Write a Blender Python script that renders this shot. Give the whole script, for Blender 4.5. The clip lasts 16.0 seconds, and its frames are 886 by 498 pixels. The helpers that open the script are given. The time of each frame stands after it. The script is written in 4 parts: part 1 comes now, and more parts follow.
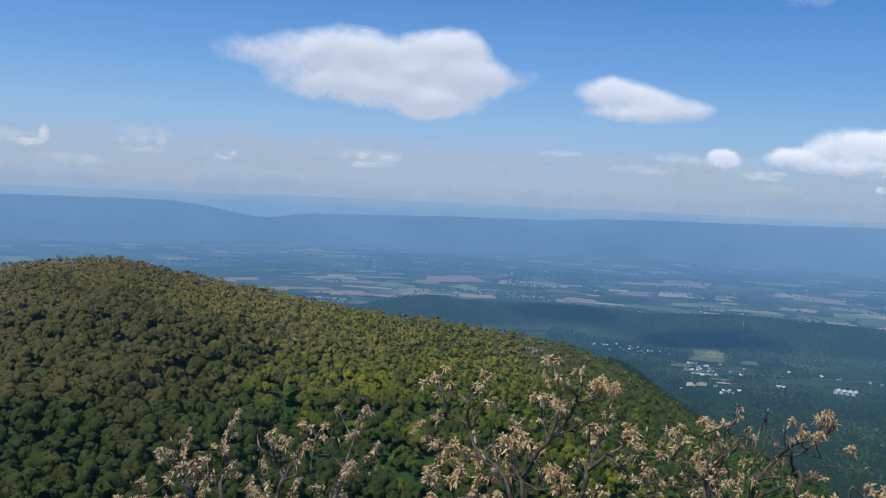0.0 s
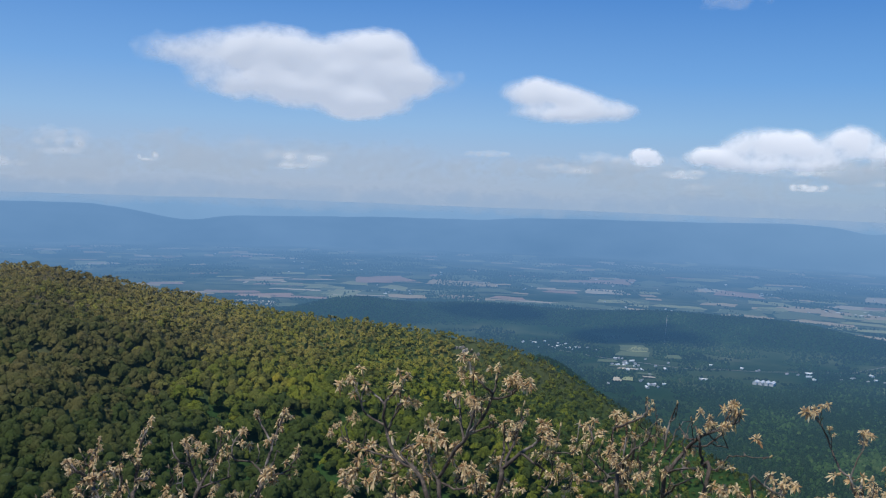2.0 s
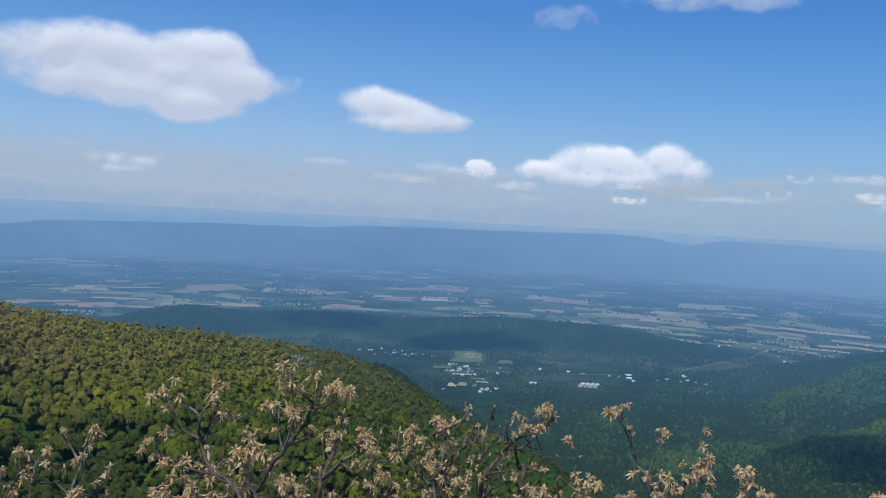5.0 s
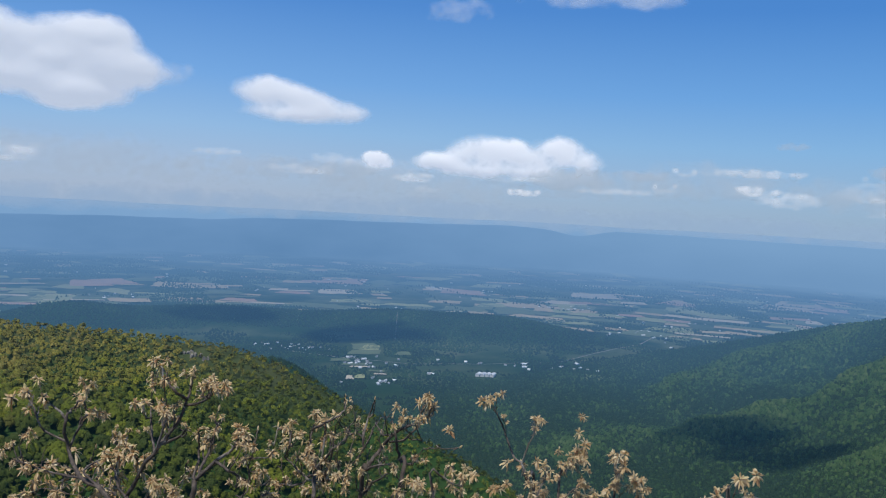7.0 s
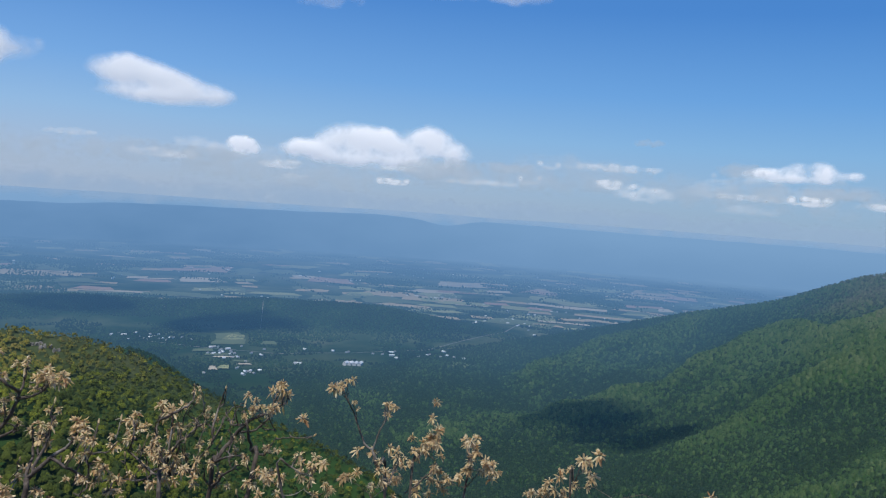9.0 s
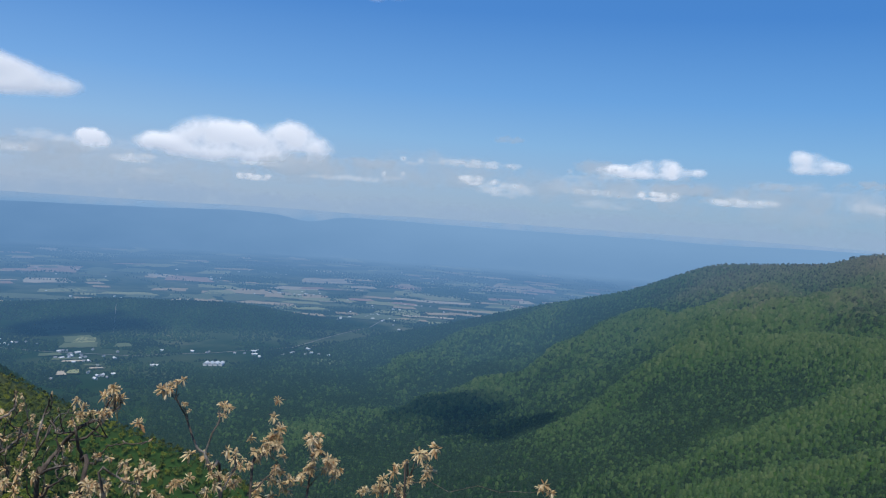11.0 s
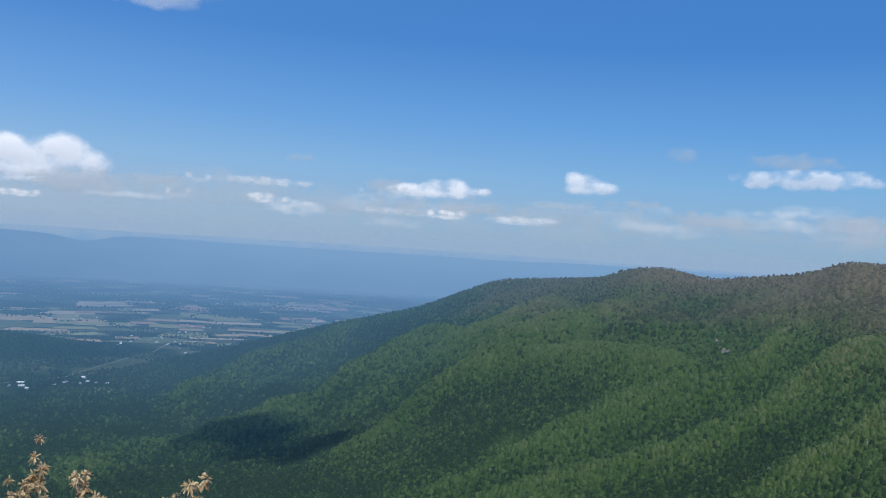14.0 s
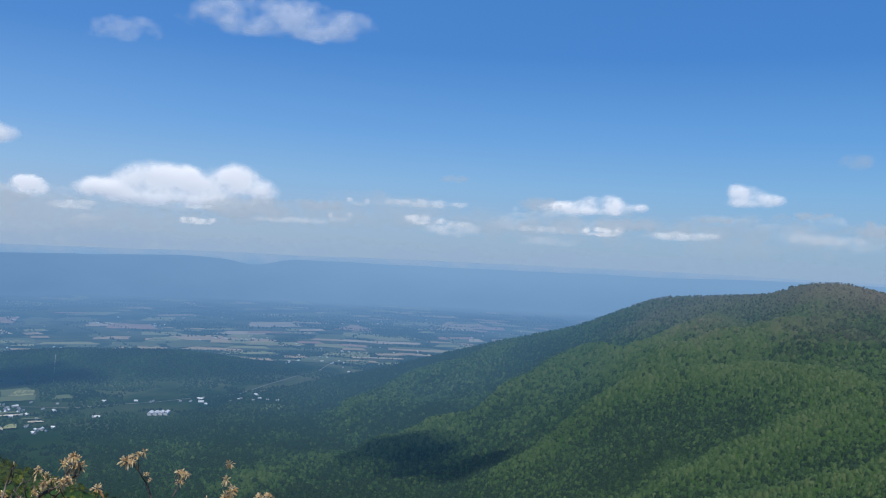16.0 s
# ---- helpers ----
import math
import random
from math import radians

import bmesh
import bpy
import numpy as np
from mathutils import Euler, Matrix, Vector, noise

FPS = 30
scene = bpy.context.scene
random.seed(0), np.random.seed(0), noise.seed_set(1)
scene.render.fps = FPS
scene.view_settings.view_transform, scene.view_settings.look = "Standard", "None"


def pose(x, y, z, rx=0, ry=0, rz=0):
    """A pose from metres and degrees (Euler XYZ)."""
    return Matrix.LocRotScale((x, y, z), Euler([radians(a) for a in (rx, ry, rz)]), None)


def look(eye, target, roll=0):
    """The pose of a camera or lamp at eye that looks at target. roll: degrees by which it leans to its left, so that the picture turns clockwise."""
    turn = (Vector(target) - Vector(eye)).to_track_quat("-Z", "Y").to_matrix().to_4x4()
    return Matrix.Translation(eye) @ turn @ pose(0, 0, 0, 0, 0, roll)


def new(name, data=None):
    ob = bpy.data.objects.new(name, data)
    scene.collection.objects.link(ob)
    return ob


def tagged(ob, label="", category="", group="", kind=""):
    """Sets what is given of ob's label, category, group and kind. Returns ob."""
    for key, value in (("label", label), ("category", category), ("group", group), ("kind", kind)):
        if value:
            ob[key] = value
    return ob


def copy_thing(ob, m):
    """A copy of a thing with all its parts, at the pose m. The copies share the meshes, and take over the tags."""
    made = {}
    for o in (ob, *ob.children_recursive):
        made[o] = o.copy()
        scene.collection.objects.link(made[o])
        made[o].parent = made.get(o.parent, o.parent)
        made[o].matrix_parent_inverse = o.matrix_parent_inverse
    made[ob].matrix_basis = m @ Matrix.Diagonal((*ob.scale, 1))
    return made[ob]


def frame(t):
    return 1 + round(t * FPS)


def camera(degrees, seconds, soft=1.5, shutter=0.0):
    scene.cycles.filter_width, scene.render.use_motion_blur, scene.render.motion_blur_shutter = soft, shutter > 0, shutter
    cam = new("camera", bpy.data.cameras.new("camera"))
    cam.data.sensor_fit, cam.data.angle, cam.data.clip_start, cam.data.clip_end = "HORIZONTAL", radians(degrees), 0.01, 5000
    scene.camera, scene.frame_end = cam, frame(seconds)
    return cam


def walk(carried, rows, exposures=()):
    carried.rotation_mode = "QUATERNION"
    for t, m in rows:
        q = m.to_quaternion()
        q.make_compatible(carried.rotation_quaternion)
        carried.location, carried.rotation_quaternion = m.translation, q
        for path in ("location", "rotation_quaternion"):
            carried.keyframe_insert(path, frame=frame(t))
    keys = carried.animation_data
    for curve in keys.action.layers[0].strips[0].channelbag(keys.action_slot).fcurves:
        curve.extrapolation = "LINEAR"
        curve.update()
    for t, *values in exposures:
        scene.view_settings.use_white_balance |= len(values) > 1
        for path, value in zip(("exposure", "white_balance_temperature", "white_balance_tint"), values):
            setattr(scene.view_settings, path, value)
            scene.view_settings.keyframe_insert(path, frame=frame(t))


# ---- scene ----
# A mountain overlook: the eye stands EYE metres above the valley floor, which lies at z = 0.
EYE = 290.0
cam = camera(54.71, 16.0, soft=1.1)
ROWS = [  # seconds, x, y, height over EYE, turn about x, y, z
    (0.0, 0.000, 0.000, -0.000, 85.90, -2.53, -0.04),
    (0.5, 0.003, -0.001, -0.000, 86.18, -2.69, -0.57),
    (1.0, 0.014, 0.004, -0.003, 86.13, -2.32, -1.36),
    (1.5, 0.033, 0.024, -0.007, 86.10, -2.15, -2.92),
    (2.0, 0.058, 0.045, -0.011, 86.11, -2.10, -4.82),
    (2.5, 0.069, 0.056, -0.010, 86.31, -2.36, -7.08),
    (3.0, 0.078, 0.067, -0.013, 86.57, -2.58, -9.02),
    (3.5, 0.086, 0.063, -0.012, 86.70, -2.61, -10.79),
    (4.0, 0.093, 0.067, -0.014, 86.91, -2.78, -12.53),
    (6.5, 0.162, 0.107, -0.026, 86.98, -3.08, -20.56),
    (7.0, 0.179, 0.117, -0.029, 86.93, -3.07, -22.54),
    (7.5, 0.192, 0.123, -0.033, 86.90, -3.18, -24.63),
    (8.0, 0.203, 0.124, -0.033, 86.84, -3.54, -26.83),
    (8.5, 0.212, 0.132, -0.036, 86.89, -3.99, -29.22),
    (9.0, 0.222, 0.137, -0.040, 86.72, -4.09, -31.29),
    (11.5, 0.289, 0.145, -0.047, 87.18, -4.07, -42.47),
    (12.0, 0.292, 0.147, -0.046, 87.33, -4.23, -44.30),
    (12.5, 0.301, 0.145, -0.044, 87.78, -4.29, -46.34),
    (13.0, 0.309, 0.133, -0.046, 88.16, -4.21, -49.35),
    (13.5, 0.298, 0.114, -0.038, 88.71, -4.01, -52.32),
    (14.0, 0.273, 0.095, -0.029, 89.18, -3.81, -54.28),
    (14.5, 0.247, 0.057, -0.016, 89.47, -3.57, -54.57),
    (15.0, 0.219, 0.023, 0.004, 89.78, -3.63, -53.54),
    (15.5, 0.202, -0.016, 0.025, 89.81, -3.24, -49.31),
    (16.0, 0.162, -0.043, 0.042, 89.88, -2.65, -43.92),
]
walk(cam, [(t, pose(x, y, EYE + z, rx, ry, rz)) for t, x, y, z, rx, ry, rz in ROWS])

# ---- light ----
SUN_EL, SUN_AZ = 64.0, -125.0          # degrees; azimuth clockwise from +y
SUN_DIR = Vector((math.sin(radians(SUN_AZ)) * math.cos(radians(SUN_EL)),
                  math.cos(radians(SUN_AZ)) * math.cos(radians(SUN_EL)), math.sin(radians(SUN_EL))))
world = bpy.data.worlds.new("world")
scene.world = world
world.use_nodes = True
wn, wl = world.node_tree.nodes, world.node_tree.links
sky = wn.new("ShaderNodeTexSky")
sky.sky_type, sky.sun_disc = "NISHITA", False
sky.sun_elevation, sky.sun_rotation = radians(SUN_EL), radians(SUN_AZ)
sky.altitude, sky.air_density, sky.dust_density, sky.ozone_density = 900, 1.0, 0.6, 2.0
dim = wn.new("ShaderNodeVectorMath")
dim.operation = "SCALE"
dim.inputs["Scale"].default_value = 0.10
wl.new(sky.outputs[0], dim.inputs[0])
coord = wn.new("ShaderNodeTexCoord")
sep = wn.new("ShaderNodeSeparateXYZ")
wl.new(coord.outputs["Generated"], sep.inputs[0])
deep = wn.new("ShaderNodeValToRGB")           # deep blue overhead, pale air along the horizon
SKY = ((0.0, (0.35, 0.46, 0.64)), (0.035, (0.335, 0.475, 0.70)), (0.075, (0.27, 0.475, 0.77)), (0.13, (0.165, 0.385, 0.77)), (0.22, (0.075, 0.255, 0.66)), (0.7, (0.03, 0.13, 0.42)))
while len(deep.color_ramp.elements) < len(SKY):
    deep.color_ramp.elements.new(0.5)
for stop, (p, c) in zip(deep.color_ramp.elements, SKY):
    stop.position, stop.color = p, (*c, 1)
wl.new(sep.outputs["Z"], deep.inputs[0])
blend = wn.new("ShaderNodeMix")
blend.data_type = "RGBA"
blend.inputs[0].default_value = 0.88
wl.new(dim.outputs[0], blend.inputs[6])
wl.new(deep.outputs[0], blend.inputs[7])
side = wn.new("ShaderNodeMapRange")           # the sky is paler on the sun's side
side.inputs["From Min"].default_value, side.inputs["From Max"].default_value = 0.1, 1.0
wl.new(sep.outputs["X"], side.inputs["Value"])
shade = wn.new("ShaderNodeMix")
shade.data_type, shade.blend_type = "RGBA", "MULTIPLY"
shade.inputs[7].default_value = (0.72, 0.89, 0.95, 1)
wl.new(side.outputs[0], shade.inputs[0])
wl.new(blend.outputs[2], shade.inputs[6])
wl.new(shade.outputs[2], wn["Background"].inputs[0])
wn["Background"].inputs[1].default_value = 1.0

sun = new("sun", bpy.data.lights.new("sun", "SUN"))
sun.data.energy, sun.data.angle, sun.data.color = 3.9, radians(0.53), (1.0, 0.955, 0.88)
sun.matrix_world = look((0, 0, 600), Vector((0, 0, 600)) - SUN_DIR)

# ---- small helpers ----


def hash01(ix, iy, seed):
    v = np.sin(ix * 127.1 + iy * 311.7 + seed * 74.7) * 43758.5453
    return v - np.floor(v)


def vnoise(x, y, seed=0):
    """Smooth value noise, 0 to 1, on arrays."""
    ix, iy = np.floor(x), np.floor(y)
    fx, fy = x - ix, y - iy
    fx, fy = fx * fx * (3 - 2 * fx), fy * fy * (3 - 2 * fy)
    a, b = hash01(ix, iy, seed), hash01(ix + 1, iy, seed)
    c, d = hash01(ix, iy + 1, seed), hash01(ix + 1, iy + 1, seed)
    return (a * (1 - fx) + b * fx) * (1 - fy) + (c * (1 - fx) + d * fx) * fy


def fbm(x, y, octaves=4, seed=0):
    total, amp, norm = 0.0, 1.0, 0.0
    for k in range(octaves):
        total = total + amp * vnoise(x * 2 ** k, y * 2 ** k, seed + 17 * k)
        norm += amp
        amp *= 0.5
    return total / norm


def smax(a, b, k):
    """The larger of two arrays, rounded over k metres."""
    h = np.clip(0.5 + 0.5 * (a - b) / k, 0, 1)
    return b * (1 - h) + a * h + k * h * (1 - h)


def tan_d(deg):
    return np.tan(np.radians(deg))


def mesh_np(name, verts, faces, smooth=True):
    """A mesh from arrays; all faces have the same number of corners."""
    me = bpy.data.meshes.new(name)
    n, k = len(faces), faces.shape[1]
    me.vertices.add(len(verts))
    me.vertices.foreach_set("co", np.ascontiguousarray(verts, dtype=np.float32).ravel())
    me.loops.add(n * k)
    me.loops.foreach_set("vertex_index", np.ascontiguousarray(faces, dtype=np.int32).ravel())
    me.polygons.add(n)
    me.polygons.foreach_set("loop_start", np.arange(0, n * k, k, dtype=np.int32))
    me.polygons.foreach_set("use_smooth", np.full(n, smooth))
    me.update(calc_edges=True)
    return me


def attr(me, name, values):
    a = me.attributes.new(name, "FLOAT", "POINT")
    a.data.foreach_set("value", np.ascontiguousarray(values, dtype=np.float32))


def polar(az, r, z):
    """A place from compass azimuth (degrees from +y), distance and height."""
    return Vector((r * math.sin(radians(az)), r * math.cos(radians(az)), z))


# ---- materials ----


class Nodes:
    """A short way to write node trees."""

    def __init__(self, name):
        self.mat = bpy.data.materials.new(name)
        self.mat.use_nodes = True
        self.tree = self.mat.node_tree
        self.bsdf = self.tree.nodes["Principled BSDF"]
        self.out = self.tree.nodes["Material Output"]

    def add(self, kind, **inputs):
        n = self.tree.nodes.new(kind)
        for key, v in inputs.items():
            self.put(n, key, v)
        return n

    def put(self, n, key, v):
        s = n.inputs[int(key[1:])] if key[0] == "i" and key[1:].isdigit() else n.inputs[key.replace("_", " ")]
        if isinstance(v, bpy.types.NodeSocket):
            self.tree.links.new(v, s)
        else:
            s.default_value = v

    def math(self, op, a, b=0.0, c=0.0, clamp=False):
        n = self.tree.nodes.new("ShaderNodeMath")
        n.operation, n.use_clamp = op, clamp
        for k, v in enumerate((a, b, c)):
            self.put(n, "i%d" % k, v)
        return n.outputs[0]

    def noise(self, scale, detail=4.0, rough=0.55, vec=None):
        n = self.add("ShaderNodeTexNoise", Scale=scale, Detail=detail, Roughness=rough)
        self.put(n, "Vector", vec if vec is not None else self.place())
        return n.outputs["Fac"]

    def place(self):
        return self.tree.nodes.new("ShaderNodeNewGeometry").outputs["Position"]

    def attribute(self, name):
        n = self.tree.nodes.new("ShaderNodeAttribute")
        n.attribute_name = name
        return n.outputs["Fac"]

    def ramp(self, fac, stops):
        n = self.tree.nodes.new("ShaderNodeValToRGB")
        e = n.color_ramp.elements
        while len(e) < len(stops):
            e.new(0.5)
        for k, (p, c) in enumerate(stops):
            e[k].position, e[k].color = p, (*c, 1) if len(c) == 3 else c
        self.put(n, "Fac", fac)
        return n.outputs[0]

    def mix(self, fac, a, b, mode="MIX"):
        n = self.tree.nodes.new("ShaderNodeMix")
        n.data_type, n.blend_type = "RGBA", mode
        for k, v in ((0, fac), (6, a), (7, b)):
            if isinstance(v, bpy.types.NodeSocket):
                self.tree.links.new(v, n.inputs[k])
            else:
                n.inputs[k].default_value = v if k == 0 else (*v, 1)
        return n.outputs[2]

    def bump(self, height, strength, distance):
        n = self.add("ShaderNodeBump", Strength=strength, Distance=distance, Height=height)
        self.put(self.bsdf, "Normal", n.outputs[0])

    def distance(self):
        n = self.tree.nodes.new("ShaderNodeVectorMath")
        n.operation = "DISTANCE"
        self.tree.links.new(self.place(), n.inputs[0])
        n.inputs[1].default_value = (0, 0, EYE)
        return n.outputs["Value"]

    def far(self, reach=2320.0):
        """Paints haze on the far backdrop: blue emission mixed in by distance."""
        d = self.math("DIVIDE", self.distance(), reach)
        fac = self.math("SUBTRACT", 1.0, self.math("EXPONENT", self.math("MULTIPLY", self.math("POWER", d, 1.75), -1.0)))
        hue = self.ramp(self.math("DIVIDE", self.distance(), 5000.0), HAZE_GLOW)
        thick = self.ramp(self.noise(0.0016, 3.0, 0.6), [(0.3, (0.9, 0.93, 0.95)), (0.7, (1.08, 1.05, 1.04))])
        hue = self.mix(1.0, hue, thick, "MULTIPLY")       # noise gives the painted haze an uneven tone
        # the painted haze turns paler far off to the right
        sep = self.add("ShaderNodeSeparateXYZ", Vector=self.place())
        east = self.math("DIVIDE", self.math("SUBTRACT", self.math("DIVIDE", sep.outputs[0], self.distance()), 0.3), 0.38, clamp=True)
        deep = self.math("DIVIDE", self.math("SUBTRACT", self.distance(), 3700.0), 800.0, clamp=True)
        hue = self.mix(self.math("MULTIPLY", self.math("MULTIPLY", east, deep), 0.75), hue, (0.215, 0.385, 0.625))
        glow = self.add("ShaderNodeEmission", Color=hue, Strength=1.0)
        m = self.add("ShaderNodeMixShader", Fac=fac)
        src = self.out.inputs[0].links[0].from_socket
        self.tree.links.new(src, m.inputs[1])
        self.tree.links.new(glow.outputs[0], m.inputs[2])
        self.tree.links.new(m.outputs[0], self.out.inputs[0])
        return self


# emission colours of the painted haze, by distance over 5 km
HAZE_GLOW = [(0.1, (0.03, 0.085, 0.14)), (0.2, (0.029, 0.09, 0.16)), (0.3, (0.053, 0.15, 0.295)), (0.6, (0.1, 0.228, 0.43)), (0.91, (0.145, 0.29, 0.52)), (0.94, (0.215, 0.385, 0.625))]


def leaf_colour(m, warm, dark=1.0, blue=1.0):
    """Spring greens by tint, and the brown of bare twigs higher up; blue above 1 paints in distance haze."""
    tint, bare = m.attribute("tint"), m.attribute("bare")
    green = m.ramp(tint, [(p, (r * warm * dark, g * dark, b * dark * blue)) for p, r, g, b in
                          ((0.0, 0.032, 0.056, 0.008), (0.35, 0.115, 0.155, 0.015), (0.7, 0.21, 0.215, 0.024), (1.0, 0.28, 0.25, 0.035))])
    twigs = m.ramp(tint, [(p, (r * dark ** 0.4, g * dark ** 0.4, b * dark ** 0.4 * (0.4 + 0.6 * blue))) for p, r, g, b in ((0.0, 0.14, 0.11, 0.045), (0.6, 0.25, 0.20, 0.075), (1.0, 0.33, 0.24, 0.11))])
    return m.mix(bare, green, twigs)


def foliage(name, warm=1.0, relief=1.0, dark=1.0, blue=1.0, gap_shade=0.4, airy=0.0):
    m = Nodes(name)
    col = leaf_colour(m, warm, dark, blue)
    # shade between leaf clumps, put into the colour by noise
    fine = m.ramp(m.noise(1.1, 3.0, 0.65), [(0.36, (gap_shade, gap_shade, gap_shade)), (0.6, (0, 0, 0))])
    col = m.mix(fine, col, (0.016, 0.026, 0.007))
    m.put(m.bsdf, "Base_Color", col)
    m.put(m.bsdf, "Roughness", 0.75)
    m.put(m.bsdf, "Specular_IOR_Level", 0.25)
    m.bump(m.noise(1.1, 3.0, 0.65), relief, 1.2 * relief)
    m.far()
    if airy:                                   # half-leafed crowns let part of the light through
        clear = m.tree.nodes.new("ShaderNodeBsdfTransparent")
        holes = m.math("MULTIPLY", m.ramp(m.noise(0.5, 3.0, 0.6), [(0.35, (0.4, 0.4, 0.4)), (0.65, (1, 1, 1))]), airy)
        through_it = m.add("ShaderNodeMixShader", Fac=holes)
        m.tree.links.new(m.out.inputs[0].links[0].from_socket, through_it.inputs[1])
        m.tree.links.new(clear.outputs[0], through_it.inputs[2])
        m.tree.links.new(through_it.outputs[0], m.out.inputs[0])
    return m.mat


def ground_material():
    m = Nodes("ground")
    n1, n2 = m.noise(0.004, 5.0, 0.6), m.noise(0.12, 4.0, 0.65)
    # noise darkens the woods colour, as painted shade between crowns
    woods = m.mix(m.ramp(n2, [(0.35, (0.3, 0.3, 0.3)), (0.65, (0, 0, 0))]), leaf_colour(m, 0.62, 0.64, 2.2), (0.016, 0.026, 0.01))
    grass = m.ramp(m.noise(0.011, 3.0), [(0.35, (0.05, 0.075, 0.03)), (0.6, (0.10, 0.12, 0.06)), (0.75, (0.2, 0.17, 0.11))])
    col = m.mix(m.math("MULTIPLY", m.attribute("open"), m.ramp(n1, [(0.42, (0, 0, 0)), (0.53, (1, 1, 1))])), woods, grass)
    m.put(m.bsdf, "Base_Color", col)
    m.put(m.bsdf, "Roughness", 0.95)
    m.put(m.bsdf, "Specular_IOR_Level", 0.1)
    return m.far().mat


MAT_GROUND = ground_material()
# slope and valley greens carry distance haze in their raised blue
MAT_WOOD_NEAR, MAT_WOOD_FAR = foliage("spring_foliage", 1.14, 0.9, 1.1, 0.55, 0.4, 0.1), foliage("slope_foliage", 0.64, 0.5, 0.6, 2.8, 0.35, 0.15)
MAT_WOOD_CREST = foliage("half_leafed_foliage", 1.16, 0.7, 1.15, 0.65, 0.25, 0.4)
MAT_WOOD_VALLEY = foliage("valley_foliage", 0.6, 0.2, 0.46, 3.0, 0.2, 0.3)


def cloud_material(name="cloud_vapour", hue=(0.99, 0.985, 0.99), glow_strength=0.41, white=0.66):
    m = Nodes(name)
    t = m.tree
    dens = m.attribute("body")
    wisp = m.noise(0.011, 5.0, 0.62)
    a = m.math("ADD", dens, m.math("MULTIPLY", m.math("SUBTRACT", wisp, 0.5), 0.55))
    ss = t.nodes.new("ShaderNodeMapRange")
    ss.interpolation_type = "SMOOTHSTEP"
    m.put(ss, "Value", a)
    ss.inputs["From Min"].default_value, ss.inputs["From Max"].default_value = -0.02, 1.0
    alpha = m.math("MULTIPLY", ss.outputs[0], m.attribute("opacity"))
    dif = m.add("ShaderNodeBsdfDiffuse", Color=(white, white, white, 1))
    tr = m.add("ShaderNodeBsdfTranslucent", Color=(white, white, white, 1))
    both = m.add("ShaderNodeMixShader", Fac=0.35)
    t.links.new(dif.outputs[0], both.inputs[1])
    t.links.new(tr.outputs[0], both.inputs[2])
    # emission stands in for sunlight scattered inside the vapour
    glow = m.add("ShaderNodeEmission", Color=(*hue, 1), Strength=glow_strength)
    lit = t.nodes.new("ShaderNodeAddShader")
    t.links.new(both.outputs[0], lit.inputs[0])
    t.links.new(glow.outputs[0], lit.inputs[1])
    clear = t.nodes.new("ShaderNodeBsdfTransparent")
    out = m.add("ShaderNodeMixShader", Fac=alpha)
    t.links.new(clear.outputs[0], out.inputs[1])
    t.links.new(lit.outputs[0], out.inputs[2])
    t.links.new(out.outputs[0], m.out.inputs[0])
    return m.mat


MAT_CLOUD = cloud_material()
MAT_THIN = cloud_material("thin_cloud_vapour", (0.92, 0.95, 1.0), 0.52, 0.42)
# painted haze: mostly emission, in the tone of the horizon sky
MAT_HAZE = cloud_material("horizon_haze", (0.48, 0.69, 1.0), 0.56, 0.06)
# clouds in shade: the shade is put in by low albedo and blue glow
MAT_BANK = cloud_material("shaded_cloud_vapour", (0.69, 0.82, 1.0), 0.5, 0.12)

# ---- the land: one sheet from the overlook to the horizon ----
LEFT_AZ = [-60, -40, -30, -25.4, -22.5, -20.2, -17.5, -11, -5, 1, 8.7, 10.9, 13.2, 15.4, 18, 21, 24.6, 28, 33]
LEFT_EL = [-3.5, -5.2, -6.1, -5.44, -5.18, -5.22, -5.9, -7.18, -8.34, -8.8, -9.75, -10.4, -11.3, -12.5, -13.9, -15.1, -16.6, -18.2, -22]
RIGHT_AZ = [20, 26, 28.9, 32.6, 36.3, 40, 43.3, 47.3, 53, 55.5, 58.2, 65.0, 66.8, 68.4, 69.8, 71.7, 73.2, 76.8, 78.2, 79.4, 84, 95, 120]
RIGHT_EL = [-16, -13, -10.94, -9.9, -8.9, -8.1, -7.2, -6.1, -4.65, -3.55, -2.45, -1.8, -1.05, -0.9, -0.98, -1.45, -1.2, -0.72, -0.3, 0.3, 0.25, 0.3, 0.3]
FAR_AZ = [-60, -27, -17.6, -14.8, -12.3, -11.2, -9.4, 2.6, 7.5, 10.4, 22, 27, 30, 31.4, 34, 43, 58, 65, 110]
FAR_EL = [-1.5, -1.45, -1.47, -1.84, -2.4, -2.4, -2.04, -1.8, -1.8, -1.55, -1.35, -1.2, -1.35, -1.75, -1.2, -1.28, -1.27, -1.1, -1.1]
HILLS = [  # azimuth, distance, height, breadth across, breadth along
    (-1.0, 1880, 46, 150, 110), (8, 1960, 34, 220, 110), (27, 1900, 40, 200, 120), (19, 1950, 30, 180, 110),
    (11.5, 1050, 88, 95, 130)]


def soft_interp(az, xs, ys):
    """Linear interpolation, rounded over about two degrees."""
    return sum(np.interp(az + d, xs, ys) for d in (-0.7, -0.35, 0, 0.35, 0.7)) / 5


def left_crest(az):
    d = np.interp(az, [-60, -22.5, -5, 8.7, 13, 18, 24.6, 28, 33], [700, 640, 600, 560, 540, 500, 450, 420, 380])
    return d, EYE + d * tan_d(soft_interp(az, LEFT_AZ, LEFT_EL)) - np.interp(az, [10, 22], [3.0, 2.2])


